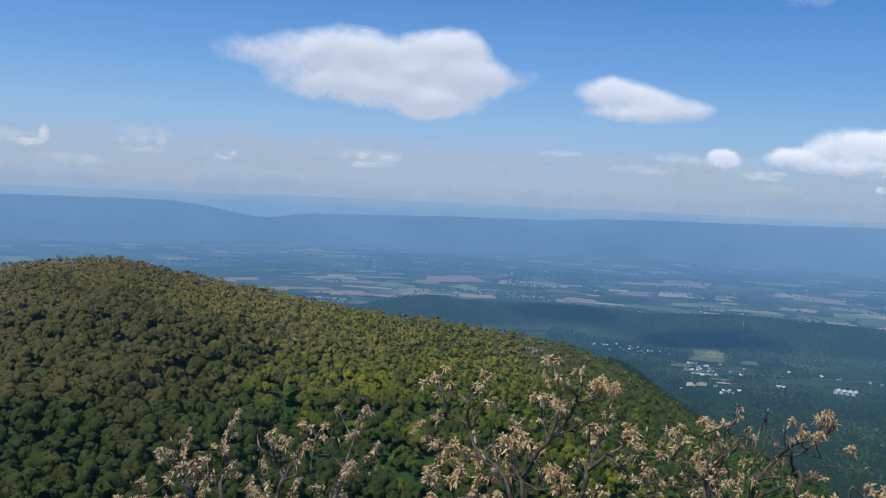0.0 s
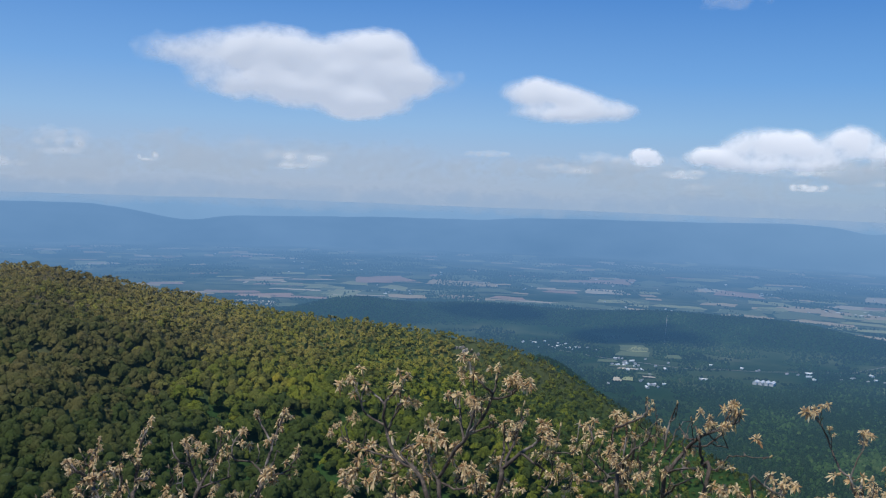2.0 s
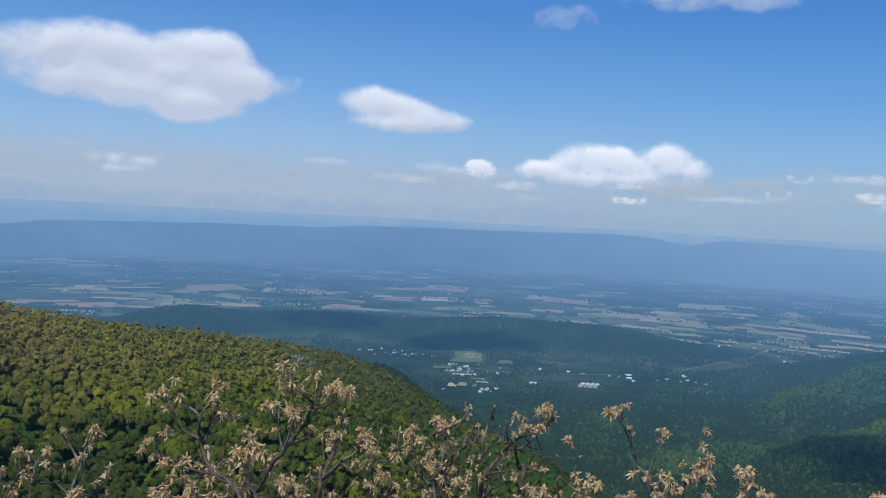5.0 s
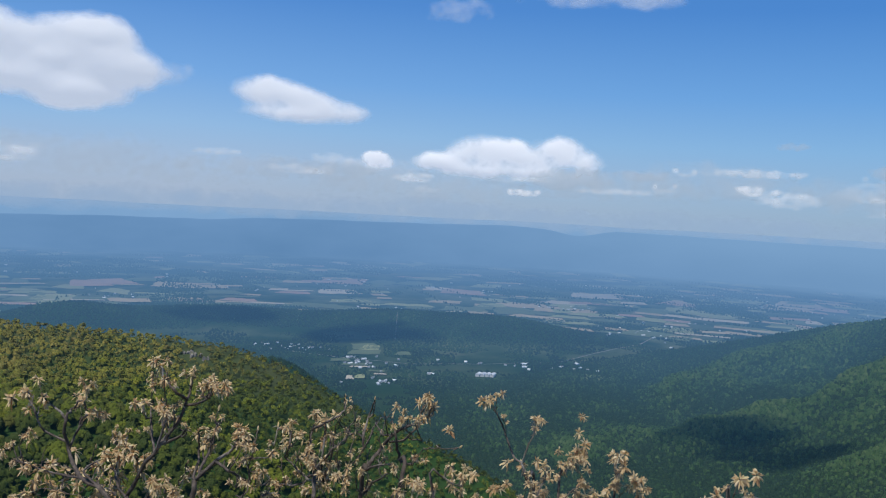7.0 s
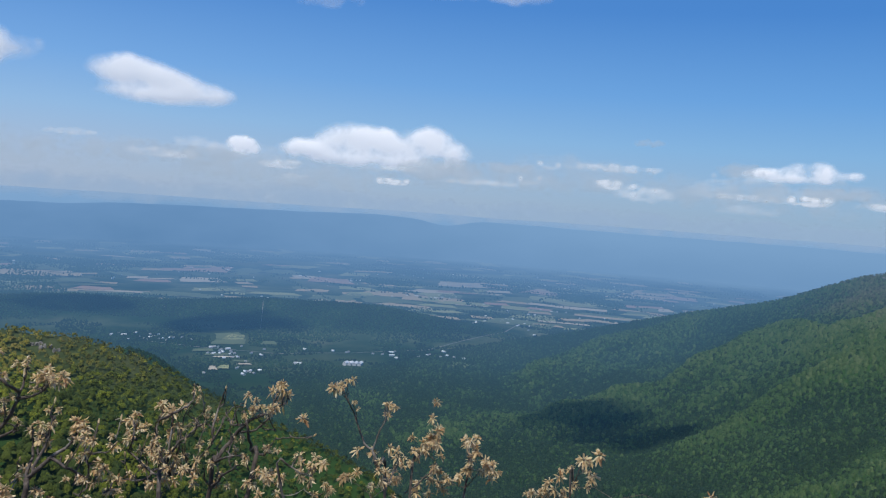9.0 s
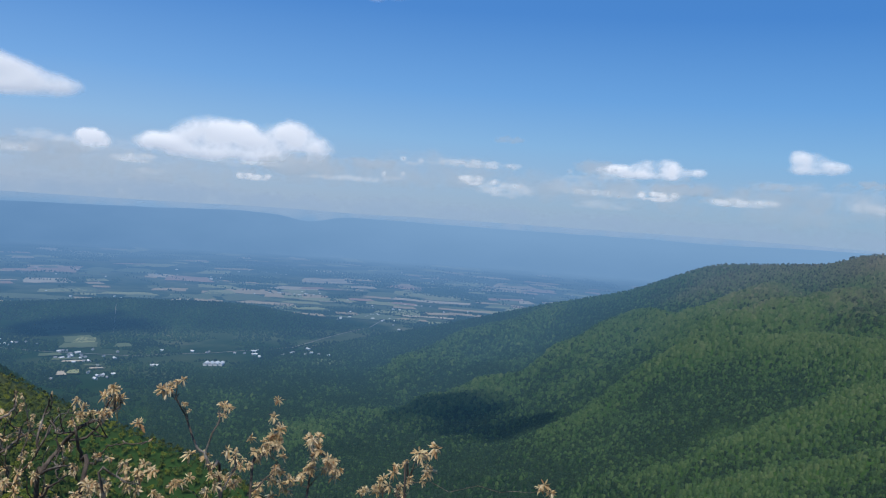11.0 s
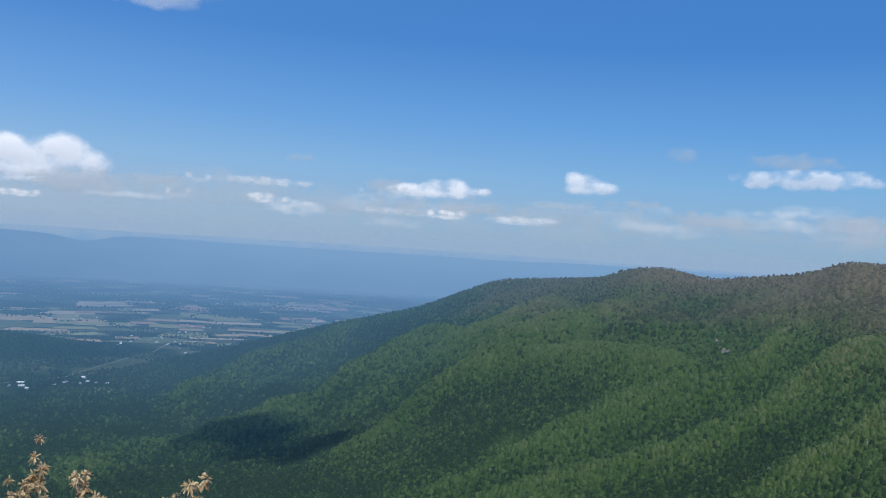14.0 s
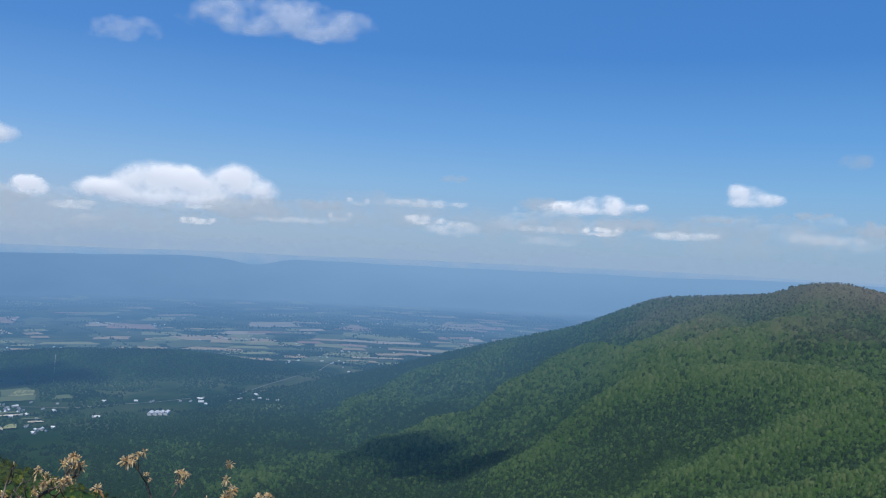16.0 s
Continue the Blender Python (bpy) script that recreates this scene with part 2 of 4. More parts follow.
def right_crest(az):
    d = np.interp(az, [20, 28.9, 36, 43, 50, 58, 67, 72, 80, 95, 120], [1300, 1450, 1750, 1850, 1750, 1600, 1350, 1250, 1100, 800, 500])
    return d, EYE + d * tan_d(soft_interp(az, RIGHT_AZ, RIGHT_EL)) - 3.6


def right_foot(az):
    d = np.interp(az, [20, 29, 36, 45, 56, 70, 83, 95, 120], [1000, 950, 900, 800, 650, 520, 400, 300, 200])
    z = np.interp(az, [20, 29, 36, 45, 56, 70, 83, 95, 120], [-40, 0, 3, 35, 92, 138, 188, 230, 260])
    return d, z


SPURS = (  # the crests of the spurs on the right-hand ridge, as bearings: azimuths, elevations
    ((37.2, 39.3, 42.4, 46.3, 48.5), (-11.2, -10.4, -8.9, -7.6, -5.9)),
    ((30.8, 34, 38.4, 41.9, 45.9, 49.5, 53.8, 58.3, 62.6), (-15.6, -14.8, -13.9, -12.5, -11.5, -9.3, -6.9, -5.6, -3.2)),
    ((46.9, 49.8, 51.9, 54.8, 57.3, 62.9, 71), (-15.6, -14.1, -12.1, -9.8, -8.2, -7.7, -6.9)),
    ((57, 59.2, 62.8, 66.3), (-7.0, -6.6, -5.7, -3.7)),
    ((54.5, 57.8, 61.4, 65.4, 67.5, 71.3, 74.6, 76.7), (-16.6, -15.0, -12.9, -10.7, -9.4, -8.3, -6.5, -3.5)),
    ((56, 61.6, 65.3, 70.5, 73.9, 76.4, 78.5, 81.7), (-17.2, -15.4, -14.3, -12.4, -10.6, -8.4, -6.4, -4.3)),
    ((72, 75.1, 77.3, 79.1, 82, 86), (-16.5, -14.4, -13.0, -11.4, -8.9, -7.0)))


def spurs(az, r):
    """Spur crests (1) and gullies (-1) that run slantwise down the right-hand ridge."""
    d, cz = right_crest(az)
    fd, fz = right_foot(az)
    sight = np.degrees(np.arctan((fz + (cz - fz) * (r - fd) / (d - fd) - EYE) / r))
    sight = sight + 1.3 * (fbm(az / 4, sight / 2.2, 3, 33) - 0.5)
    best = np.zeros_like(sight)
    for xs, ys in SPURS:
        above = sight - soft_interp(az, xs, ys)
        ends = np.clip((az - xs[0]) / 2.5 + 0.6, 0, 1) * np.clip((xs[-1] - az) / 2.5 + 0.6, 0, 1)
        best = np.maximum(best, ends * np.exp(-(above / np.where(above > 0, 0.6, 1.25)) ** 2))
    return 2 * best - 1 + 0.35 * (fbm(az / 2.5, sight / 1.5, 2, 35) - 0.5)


def land(x, y):
    """The height of the ground, on arrays."""
    az, r = np.degrees(np.arctan2(x, y)), np.hypot(x, y)
    h = 5 * fbm(x / 260, y / 260, 3, 3) - 2.5
    for ha, hd, hh, sa, sr in HILLS:
        cx, cy = hd * math.sin(radians(ha)), hd * math.cos(radians(ha))
        u = (x - cx) * math.cos(radians(ha)) - (y - cy) * math.sin(radians(ha))
        v = (x - cx) * math.sin(radians(ha)) + (y - cy) * math.cos(radians(ha))
        h = h + hh * np.exp(-(u / sa) ** 2 - (v / sr) ** 2)
    # far ridges
    cz = EYE + 4580 * tan_d(soft_interp(az, FAR_AZ, FAR_EL))
    h = smax(h, cz * np.clip(1 - np.abs(r - 4580) / np.where(r < 4580, 420, 260), 0, 1) ** 0.8 + 6 * fbm(x / 120, y / 120, 3, 8) - 4, 8)
    h = smax(h, np.where(r > 4700, EYE + 4900 * tan_d(-0.98 + 0.14 * (fbm(az / 7, az * 0, 3, 5) - 0.5)), -60), 4)
    # the ridge on the left
    d, cz = left_crest(az)
    slope = np.interp(az, [-30, 0, 15, 25], [0.22, 0.25, 0.32, 0.42])
    gully = (fbm(x / 90, y / 90, 3, 21) - 0.5) * 26
    hl = np.where(r < d, cz - slope * (d - r) + gully * np.clip((d - r) / 120, 0, 1), cz - 0.5 * (r - d))
    h = smax(h, hl, 10)
    # the ridge on the right with its spurs
    d, cz = right_crest(az)
    fd, fz = right_foot(az)
    u = (r - fd) / (d - fd)
    spur = spurs(az, r) * np.clip(14 * r / 1200, 3, 17) * np.sin(np.pi * np.clip(u, 0, 1)) ** 0.7
    hr = fz + (cz - fz) * u + (spur + (fbm(x / 130, y / 130, 3, 41) - 0.5) * np.clip(24 * r / 900, 8, 30) * np.sin(np.pi * np.clip(u, 0, 1))) * np.interp(az, [30, 40], [0.35, 1])
    hr = np.where(u < 0, fz + (r - fd) * 0.35, np.where(u > 1, cz - 0.5 * (r - d), hr))
    hr = np.where(az > 20, hr, -80)
    h = smax(h, hr, 12)
    # the mountain under the overlook
    fall = np.interp(az, [-180, -100, -60, -45, 95, 125, 180], [0.0, 0.02, 0.3, 0.74, 0.74, 0.02, 0.0])
    hn = EYE - 1.65 - fall * np.maximum(r - 0.4, 0) + np.clip(r / 40, 0, 1) * (fbm(x / 25, y / 25, 3, 51) - 0.5) * 5
    return np.maximum(h, hn)


az_list = np.concatenate([np.arange(-180, -34, 2.0), np.arange(-34, 96, 0.25), np.arange(96, 180, 2.0)])
r_list = np.concatenate([np.geomspace(0.6, 280, 45)[:-1], np.linspace(280, 2000, 190)[:-1], np.linspace(2000, 4980, 110)])
AZ, RR = np.meshgrid(np.radians(az_list), r_list)
X, Y = RR * np.sin(AZ), RR * np.cos(AZ)
Z = land(X, Y)
verts = np.stack([X, Y, Z], -1).reshape(-1, 3)
na, nr = len(az_list), len(r_list)
i = np.arange(nr - 1)[:, None] * na
j = np.arange(na)[None, :]
jn = (j + 1) % na
faces = np.stack([i + j, i + na + j, i + na + jn, i + jn], -1).reshape(-1, 4)
k = np.arange(na)
cap = np.stack([np.full(na, len(verts)), k, (k + 1) % na, np.full(na, len(verts))], -1)
verts = np.concatenate([verts, [[0, 0, EYE - 1.65]]])
cap[:, 3] = cap[:, 2]
bm = bmesh.new()
me = mesh_np("ground", verts, faces)
bm.from_mesh(me)
bm.verts.ensure_lookup_table()
for a, b, c, _ in cap:
    bm.faces.new([bm.verts[a], bm.verts[b], bm.verts[c]]).smooth = True
bm.normal_update()
bm.to_mesh(me)
bm.free()
open_land = np.clip((RR - 1080) / 500, 0, 1) * np.interp(RR, [1500, 2100], [0.55, 1]) * np.clip((12 - Z) / 8, 0, 1)
attr(me, "open", np.append(open_land.ravel(), 0))
right_side = np.degrees(AZ) > 32
# spur term: light on crests and shade in gullies, put into the tint
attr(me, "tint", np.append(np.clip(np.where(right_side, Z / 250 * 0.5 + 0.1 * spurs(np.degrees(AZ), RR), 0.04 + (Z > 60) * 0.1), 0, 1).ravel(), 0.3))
attr(me, "bare", np.append(np.clip(np.where(right_side, (Z - 190) / 70, (Z - 168) / 55) + 0.9 * (fbm(X / 120, Y / 120, 3, 72) - 0.5), 0, 0.9).ravel(), 0.3))
ground = tagged(new("ground", me), "mountain ridges falling to a broad farmed valley below", "ground", kind="structure")
me.materials.append(MAT_GROUND)

# ---- woods ----


def crown_template(seed, lobes, leaves, fine=1.0):
    """One tree crown, a metre across: billows of foliage about a low dome, and loose sprays of leaves on them."""
    rng = np.random.default_rng(seed)
    bm = bmesh.new()
    for k in range(lobes):
        up = 0.16 if k == 0 else rng.uniform(-0.22, 0.12)
        w = 2.4 * k + rng.uniform(-0.4, 0.4)
        out = 0.05 if k == 0 else 0.27 * rng.uniform(0.75, 1.2)
        at = Vector((out * math.cos(w), out * math.sin(w), up))
        made = bmesh.ops.create_icosphere(bm, subdivisions=2 if lobes > 5 and k < 2 else 1, radius=rng.uniform(0.22, 0.32))["verts"]
        off = Vector(rng.uniform(0, 50, 3))
        for v in made:
            n = v.co.normalized()
            v.co = at + v.co * (1 + 0.5 * noise.noise(n * 1.9 + off) + 0.3 * noise.noise(n * 4.5 + off))
        bmesh.ops.delete(bm, geom=[v for v in made if v.co.z < at.z - 0.14 or (v.co - at).dot(at) < -0.06], context="VERTS")
    bmesh.ops.triangulate(bm, faces=bm.faces[:])
    bm.verts.index_update()
    co = np.array([v.co[:] for v in bm.verts])
    tri = np.array([[v.index for v in fc.verts] for fc in bm.faces])
    bm.free()
    pick = co[rng.integers(0, len(co), leaves)] * rng.uniform(0.94, 1.1, (leaves, 1))
    n = pick / np.linalg.norm(pick, axis=1)[:, None] + rng.normal(0, 0.45, (leaves, 3))
    a = np.cross(n, rng.normal(0, 1, (leaves, 3)))
    b = np.cross(n, a)
    a /= np.linalg.norm(a, axis=1)[:, None]
    b /= np.linalg.norm(b, axis=1)[:, None]
    s = rng.uniform(0.05, 0.11, (leaves, 1)) * fine
    lv = np.stack([pick + a * s, pick - a * s * 0.5 + b * s, pick - a * s * 0.5 - b * s], 1).reshape(-1, 3)
    tri = np.concatenate([tri, np.arange(leaves * 3).reshape(-1, 3) + len(co)])
    return np.concatenate([co, lv]), tri


def tuft_template(seed):
    """A far crown: a low uneven dome."""
    rng = np.random.default_rng(seed)
    co, tri = [(0, 0, 0.5)], []
    for ring, (rad, z) in enumerate(((0.36, 0.28), (0.5, -0.4))):
        for k in range(5):
            w = 2 * np.pi * (k + 0.5 * ring) / 5
            q = rad * rng.uniform(0.7, 1.3)
            co.append((q * np.cos(w), q * np.sin(w), z + rng.uniform(-0.1, 0.1)))
    for k in range(5):
        n = (k + 1) % 5
        tri += [(0, 1 + k, 1 + n), (1 + k, 6 + k, 1 + n), (1 + n, 6 + k, 6 + n)]
    return np.array(co), np.array(tri)


def woods(name, px, py, size, tint, bare, templates, label, mat, lift=0.55, tall=1.0, open_crown=0.5):
    """Many crowns in one mesh, standing on the land; loose, airy crowns catch the light like one canopy."""
    rng = np.random.default_rng(len(px))
    pz = land(px, py)
    slope = np.stack([pz - land(px + 6, py), pz - land(px, py + 6), np.full(len(px), 6.0)], -1)
    slope /= np.linalg.norm(slope, axis=1)[:, None]
    airy = np.broadcast_to(np.asarray(open_crown, float), px.shape)
    ns = []
    which = rng.integers(0, len(templates), len(px))
    vs, fs, ts, bs, base = [], [], [], [], 0
    for k, (co, tri) in enumerate(templates):
        s = np.where(which == k)[0]
        if not len(s):
            continue
        ang = rng.uniform(0, 2 * np.pi, len(s))
        ca, sa = np.cos(ang)[:, None], np.sin(ang)[:, None]
        w, hgt = size[s][:, None], (size[s] * tall * rng.uniform(0.85, 1.25, len(s)))[:, None]
        v = np.stack([(co[None, :, 0] * ca - co[None, :, 1] * sa) * w + px[s][:, None],
                      (co[None, :, 0] * sa + co[None, :, 1] * ca) * w + py[s][:, None],
                      (co[None, :, 2] + lift) * hgt + pz[s][:, None]], -1)
        vs.append(v.reshape(-1, 3))
        own = np.zeros_like(co)
        flat = np.cross(co[tri[:, 1]] - co[tri[:, 0]], co[tri[:, 2]] - co[tri[:, 0]])
        flat *= np.sign((flat * co[tri].mean(1)).sum(1))[:, None]
        for c in range(3):
            np.add.at(own, tri[:, c], flat)
        own /= np.linalg.norm(own, axis=1)[:, None] + 1e-9
        own = np.stack([own[None, :, 0] * ca - own[None, :, 1] * sa, own[None, :, 0] * sa + own[None, :, 1] * ca, own[None, :, 2] + 0 * ca], -1)
        k1 = airy[s][:, None, None]
        nn = own * (1 - k1) + slope[s][:, None, :] * k1
        ns.append((nn / (np.linalg.norm(nn, axis=2)[:, :, None] + 1e-9)).reshape(-1, 3))
        fs.append((tri[None] + (np.arange(len(s)) * len(co))[:, None, None] + base).reshape(-1, 3))
        ts.append(np.repeat(tint[s], len(co)))
        bs.append(np.repeat(bare[s], len(co)))
        base += len(s) * len(co)
    me = mesh_np(name, np.concatenate(vs), np.concatenate(fs))
    attr(me, "tint", np.concatenate(ts))
    attr(me, "bare", np.concatenate(bs))
    me.normals_split_custom_set_from_vertices(np.concatenate(ns).astype(np.float32))
    me.materials.append(mat)
    return tagged(new(name, me), label, "forest", kind="stuff")


def scatter(az0, az1, r0, r1, spacing, seed):
    """Jittered places over a sector, about spacing metres apart."""
    rng = np.random.default_rng(seed)
    n = int(0.5 * (r1 ** 2 - r0 ** 2) * radians(az1 - az0) / spacing ** 2)
    g = np.arange(n)
    # a low-discrepancy sequence keeps the crowns evenly apart
    a = (g * 0.7548776662466927 + 0.5) % 1
    b = (g * 0.5698402909980532 + 0.5) % 1
    r = np.sqrt(r0 ** 2 + a * (r1 ** 2 - r0 ** 2))
    az = az0 + b * (az1 - az0)
    r = r + rng.normal(0, spacing * 0.42, n)
    az = az + np.degrees(rng.normal(0, spacing * 0.42, n) / r)
    return az, r, rng


near_crowns = [crown_template(k, 6, 90, 0.7) for k in range(8)]
mid_crowns = [crown_template(60 + k, 3, 22, 0.6) for k in range(8)]
low_crowns = [tuft_template(80 + k) for k in range(7)]
far_crowns = [(np.array([(0, 0, 0.5)] + [(0.5 * np.cos(w), 0.5 * np.sin(w), -0.3) for w in np.arange(5) * 1.2566 + k]), np.array([(0, 1 + q, 1 + (q + 1) % 5) for q in range(5)])) for k in range(4)]

az, r, rng = scatter(-33, 33, 290, 665, 3.3, 1)
d, cz = left_crest(az)
grow = np.interp(r / d, [0.55, 0.75, 0.9, 1.0], [0.95, 0.78, 0.5, 0.36]) * np.interp(az, [-5, 8], [1, 0.8])
keep = ~((np.abs(az - 6.9) < 0.9) & (np.abs(r - 543) < 13) & (rng.uniform(0, 1, len(az)) < 0.8)) & (r < d + 18) & (r > d * 0.5) & (rng.uniform(0, 1, len(az)) < np.where(grow < 0.6, 0.25, 0.23) / grow ** 2)
az, r, d, grow = az[keep], r[keep], d[keep], grow[keep]
px, py = r * np.sin(np.radians(az)), r * np.cos(np.radians(az))
hz = land(px, py)
size = np.clip(rng.normal(9.6, 1.9, len(az)), 5, 14) * grow
tint = np.clip(0.42 + (hz - 200) / 210 + 0.34 * np.clip((0.82 - r / d) / 0.22, 0, 1) * (az < 9) * -1 - 0.5 * np.clip((-9 - az) / 10, 0, 1) - 0.1 * np.clip((az - 2) / 10, 0, 1) + 0.55 * (fbm(px / 45, py / 45, 3, 61) - 0.5) + rng.normal(0, 0.13, len(az)), 0, 1)
bare = np.clip((hz - 160) / 55 - 0.2 * np.clip((az + 10) / 8, 0, 1) + 1.2 * (fbm(px / 60, py / 60, 3, 62) - 0.5) + rng.normal(0, 0.14, len(az)) - 0.1, 0, 0.9)
for sel, crowns, mat, words in ((grow >= 0.6, near_crowns, MAT_WOOD_NEAR, "spring-green broadleaf forest on the flank of a rounded mountain ridge"),
                                (grow < 0.6, mid_crowns, MAT_WOOD_CREST, "brownish half-leafed forest along the crest of a rounded mountain ridge")):
    woods("ridge_forest", px[sel], py[sel], size[sel], tint[sel], bare[sel], crowns, words, mat, open_crown=np.interp((r / d)[sel], [0.6, 0.85, 1.0], [0.0, 0.3, 0.7]))

for r0, r1, gap, crowns, words in ((320, 600, 2.4, low_crowns, "green broadleaf forest on a near mountain spur"),
                                   (600, 950, 3.0, low_crowns, "green broadleaf forest on the long opposite mountainside"),
                                   (950, 1450, 4.3, low_crowns, "green forest on the middle of the opposite mountainside"),
                                   (1450, 1900, 4.6, low_crowns, "hazy green forest on the upper mountainside")):
    az, r, rng = scatter(22, 97, r0, r1, gap, r0)
    d, cz = right_crest(az)
    fd, fz = right_foot(az)
    keep = (r < d + 12) & (r > fd * 0.86)
    az, r = az[keep], r[keep]
    px, py = r * np.sin(np.radians(az)), r * np.cos(np.radians(az))
    hz = land(px, py)
    size = np.clip(rng.normal(gap * 1.2, gap * 0.25, len(az)), gap * 0.7, gap * 1.9) * np.interp(r / right_crest(az)[0], [0.8, 1.0], [1.0, 0.5])
    # the spurs' lit crests and shaded gullies are painted into the tint
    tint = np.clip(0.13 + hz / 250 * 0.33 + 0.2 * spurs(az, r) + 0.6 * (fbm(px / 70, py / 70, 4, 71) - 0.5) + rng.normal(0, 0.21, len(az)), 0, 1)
    el = np.degrees(np.arctan((hz - EYE) / r))
    tint = np.clip(tint + 0.3 * np.exp(-((az - 59.5) / 1.1) ** 2 - ((el + 13.3 - 0.4 * (az - 59.5)) / 0.45) ** 2), 0, 1)    # a stand of paler trees
    bare = np.clip((el + 4.9) / 4.6 + 0.9 * (fbm(px / 120, py / 120, 3, 72) - 0.5) + rng.normal(0, 0.1, len(az)), 0, 0.7)
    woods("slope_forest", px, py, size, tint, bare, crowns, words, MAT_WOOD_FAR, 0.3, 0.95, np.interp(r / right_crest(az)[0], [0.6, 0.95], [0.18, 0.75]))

az, r, rng = scatter(-14, 48, 860, 2250, 6.4, 3)
px, py = r * np.sin(np.radians(az)), r * np.cos(np.radians(az))
hz = land(px, py)
rd, _ = right_crest(az)
patch = fbm(px / 85, py / 85, 4, 81) + np.clip((hz - 6) / 30, 0, 0.5)
works_at = polar(26.0, 1432, 0)
GLADES = ((17.9, 1628, 34, 75), (17.3, 1471, 26, 24), (18.7, 1425, 18, 24), (26.8, 1988, 26, 34), (33.5, 1492, 28, 22), (20.4, 1604, 15, 22), (16.2, 1513, 20, 15), (18.0, 1500, 22, 22), (19.3, 1390, 12, 16))
glade = np.zeros(len(az), bool)
for ga, gr, gw, gd in GLADES:                   # open ground among the woods
    glade |= (np.abs(np.radians(az - ga) * r) < gw) & (np.abs(r - gr) < gd)
keep = ((az < 30) | (r < 950) | (r > rd)) & ~glade & (patch > 0.455) & (np.hypot(px - works_at.x, py - works_at.y) > 34)
px, py, r = px[keep], py[keep], r[keep]
size = np.clip(rng.normal(6.0, 1.4, len(px)), 3.5, 9)
tint = np.clip(0.0 + 0.9 * (fbm(px / 60, py / 60, 4, 83) - 0.42) + rng.normal(0, 0.13, len(px)), 0, 1)
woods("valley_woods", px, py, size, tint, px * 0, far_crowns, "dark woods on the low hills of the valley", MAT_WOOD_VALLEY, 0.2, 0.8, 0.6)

# ---- clouds ----


def cloud(az, el, wide, high, seed, opacity=1.0, skew=0.0, rough=0.9, flat=0.6, dist=4750, lobes=(), name="cloud", label="white fair-weather cumulus cloud with a grey base", mat=None):
    """A cumulus: a puffed-out relief with soft, ragged edges; sizes in degrees as seen from the overlook."""
    w, h = dist * tan_d(wide) / 2, dist * tan_d(high) / 2
    nu = int(np.clip(wide * 12, 24, 220))
    nv = int(np.clip(high * 14, 16, 120))
    U, V = np.meshgrid(np.linspace(-1.35, 1.35, nu), np.linspace(-1.5, 1.5, nv))
    vv = V + skew * U
    puff = fbm(U * 0.9 * w / h + seed * 7.3, V * 1.2 + seed * 3.1, 4, seed)
    billow = fbm(U * 1.6 * w / h + seed, V * 2.2 - seed, 3, seed + 3)
    edge = 1 - np.abs(U) ** 2.4 - np.where(vv > 0, np.abs(vv) ** 2, np.abs(vv / (1.3 - flat * 0.6)) ** 2.6)
    if lobes:
        soft = sum(np.exp(np.clip(4 * (1 - ((U - a) / c) ** 2 - ((V - b) / e) ** 2), -40, 8)) for a, b, c, e in lobes)
        edge = np.log(soft + 1e-9) / 4 * 0.8 - 0.12
        edge = np.maximum(edge, -1.2)
    m = edge + rough * 2.2 * (puff - 0.5)
    form = edge + rough * 0.9 * (fbm(U * 0.9 * w / h + seed * 7.3, V * 1.2 + seed * 3.1, 2, seed) - 0.5)
    relief = np.sqrt(np.log1p(np.exp(3.0 * np.clip(form, -3, 3))) / 3 + 0.2) * h * 0.46 + (billow - 0.5) * h * 0.08 * np.clip(m, 0, 1)
    for _ in range(5):                         # vapour has no sharp steps
        pad = np.pad(relief, 1, mode="edge")
        relief = (pad[:-2, 1:-1] + pad[2:, 1:-1] + pad[1:-1, :-2] + pad[1:-1, 2:] + relief) / 5
    P = np.stack([U * w, V * h, relief], -1).reshape(-1, 3)
    keep = (m > -0.25).ravel()
    i, j = np.arange(nv - 1)[:, None] * nu, np.arange(nu - 1)[None, :]
    F = np.stack([i + j, i + j + 1, i + nu + j + 1, i + nu + j], -1).reshape(-1, 4)
    F = F[keep[F].all(1)]
    used = np.unique(F)
    idx = np.full(len(P), -1)
    idx[used] = np.arange(len(used))
    me = mesh_np(name, P[used], idx[F])
    attr(me, "body", np.clip(m.ravel()[used] * (0.35 + 1.1 * opacity), -0.3, 1.3))
    attr(me, "opacity", np.full(len(used), min(1.0, 1.25 * opacity)))
    me.materials.append(mat or MAT_CLOUD)
    ob = new(name, me)
    at = polar(az, dist * math.cos(radians(el)), EYE + dist * math.sin(radians(el)))
    eye = Vector((0, 0, EYE))
    ob.matrix_world = look(at, at + (at - eye))
    return tagged(ob, label, "cloud")


cloud(-4.5, 7.4, 18.3, 5.8, 1, rough=0.58, lobes=((-0.74, 0.36, 0.42, 0.52), (0.05, 0.42, 0.34, 0.5), (-0.4, 0.02, 0.5, 0.6), (-0.42, -0.32, 0.4, 0.42), (0.0, -0.4, 0.5, 0.42), (-0.45, 0.35, 0.5, 0.62), (-0.22, 0.5, 0.4, 0.55), (0.3, 0.12, 0.65, 0.8), (0.4, 0.6, 0.36, 0.42), (0.68, -0.05, 0.42, 0.52), (0.38, -0.6, 0.36, 0.4)))
cloud(12.7, 6.05, 9.0, 3.4, 2, rough=0.25, lobes=((-0.45, 0.35, 0.55, 0.7), (-0.1, 0.2, 0.65, 0.62), (0.35, -0.1, 0.55, 0.52), (0.62, -0.28, 0.45, 0.46), (0.0, -0.45, 0.9, 0.45)))
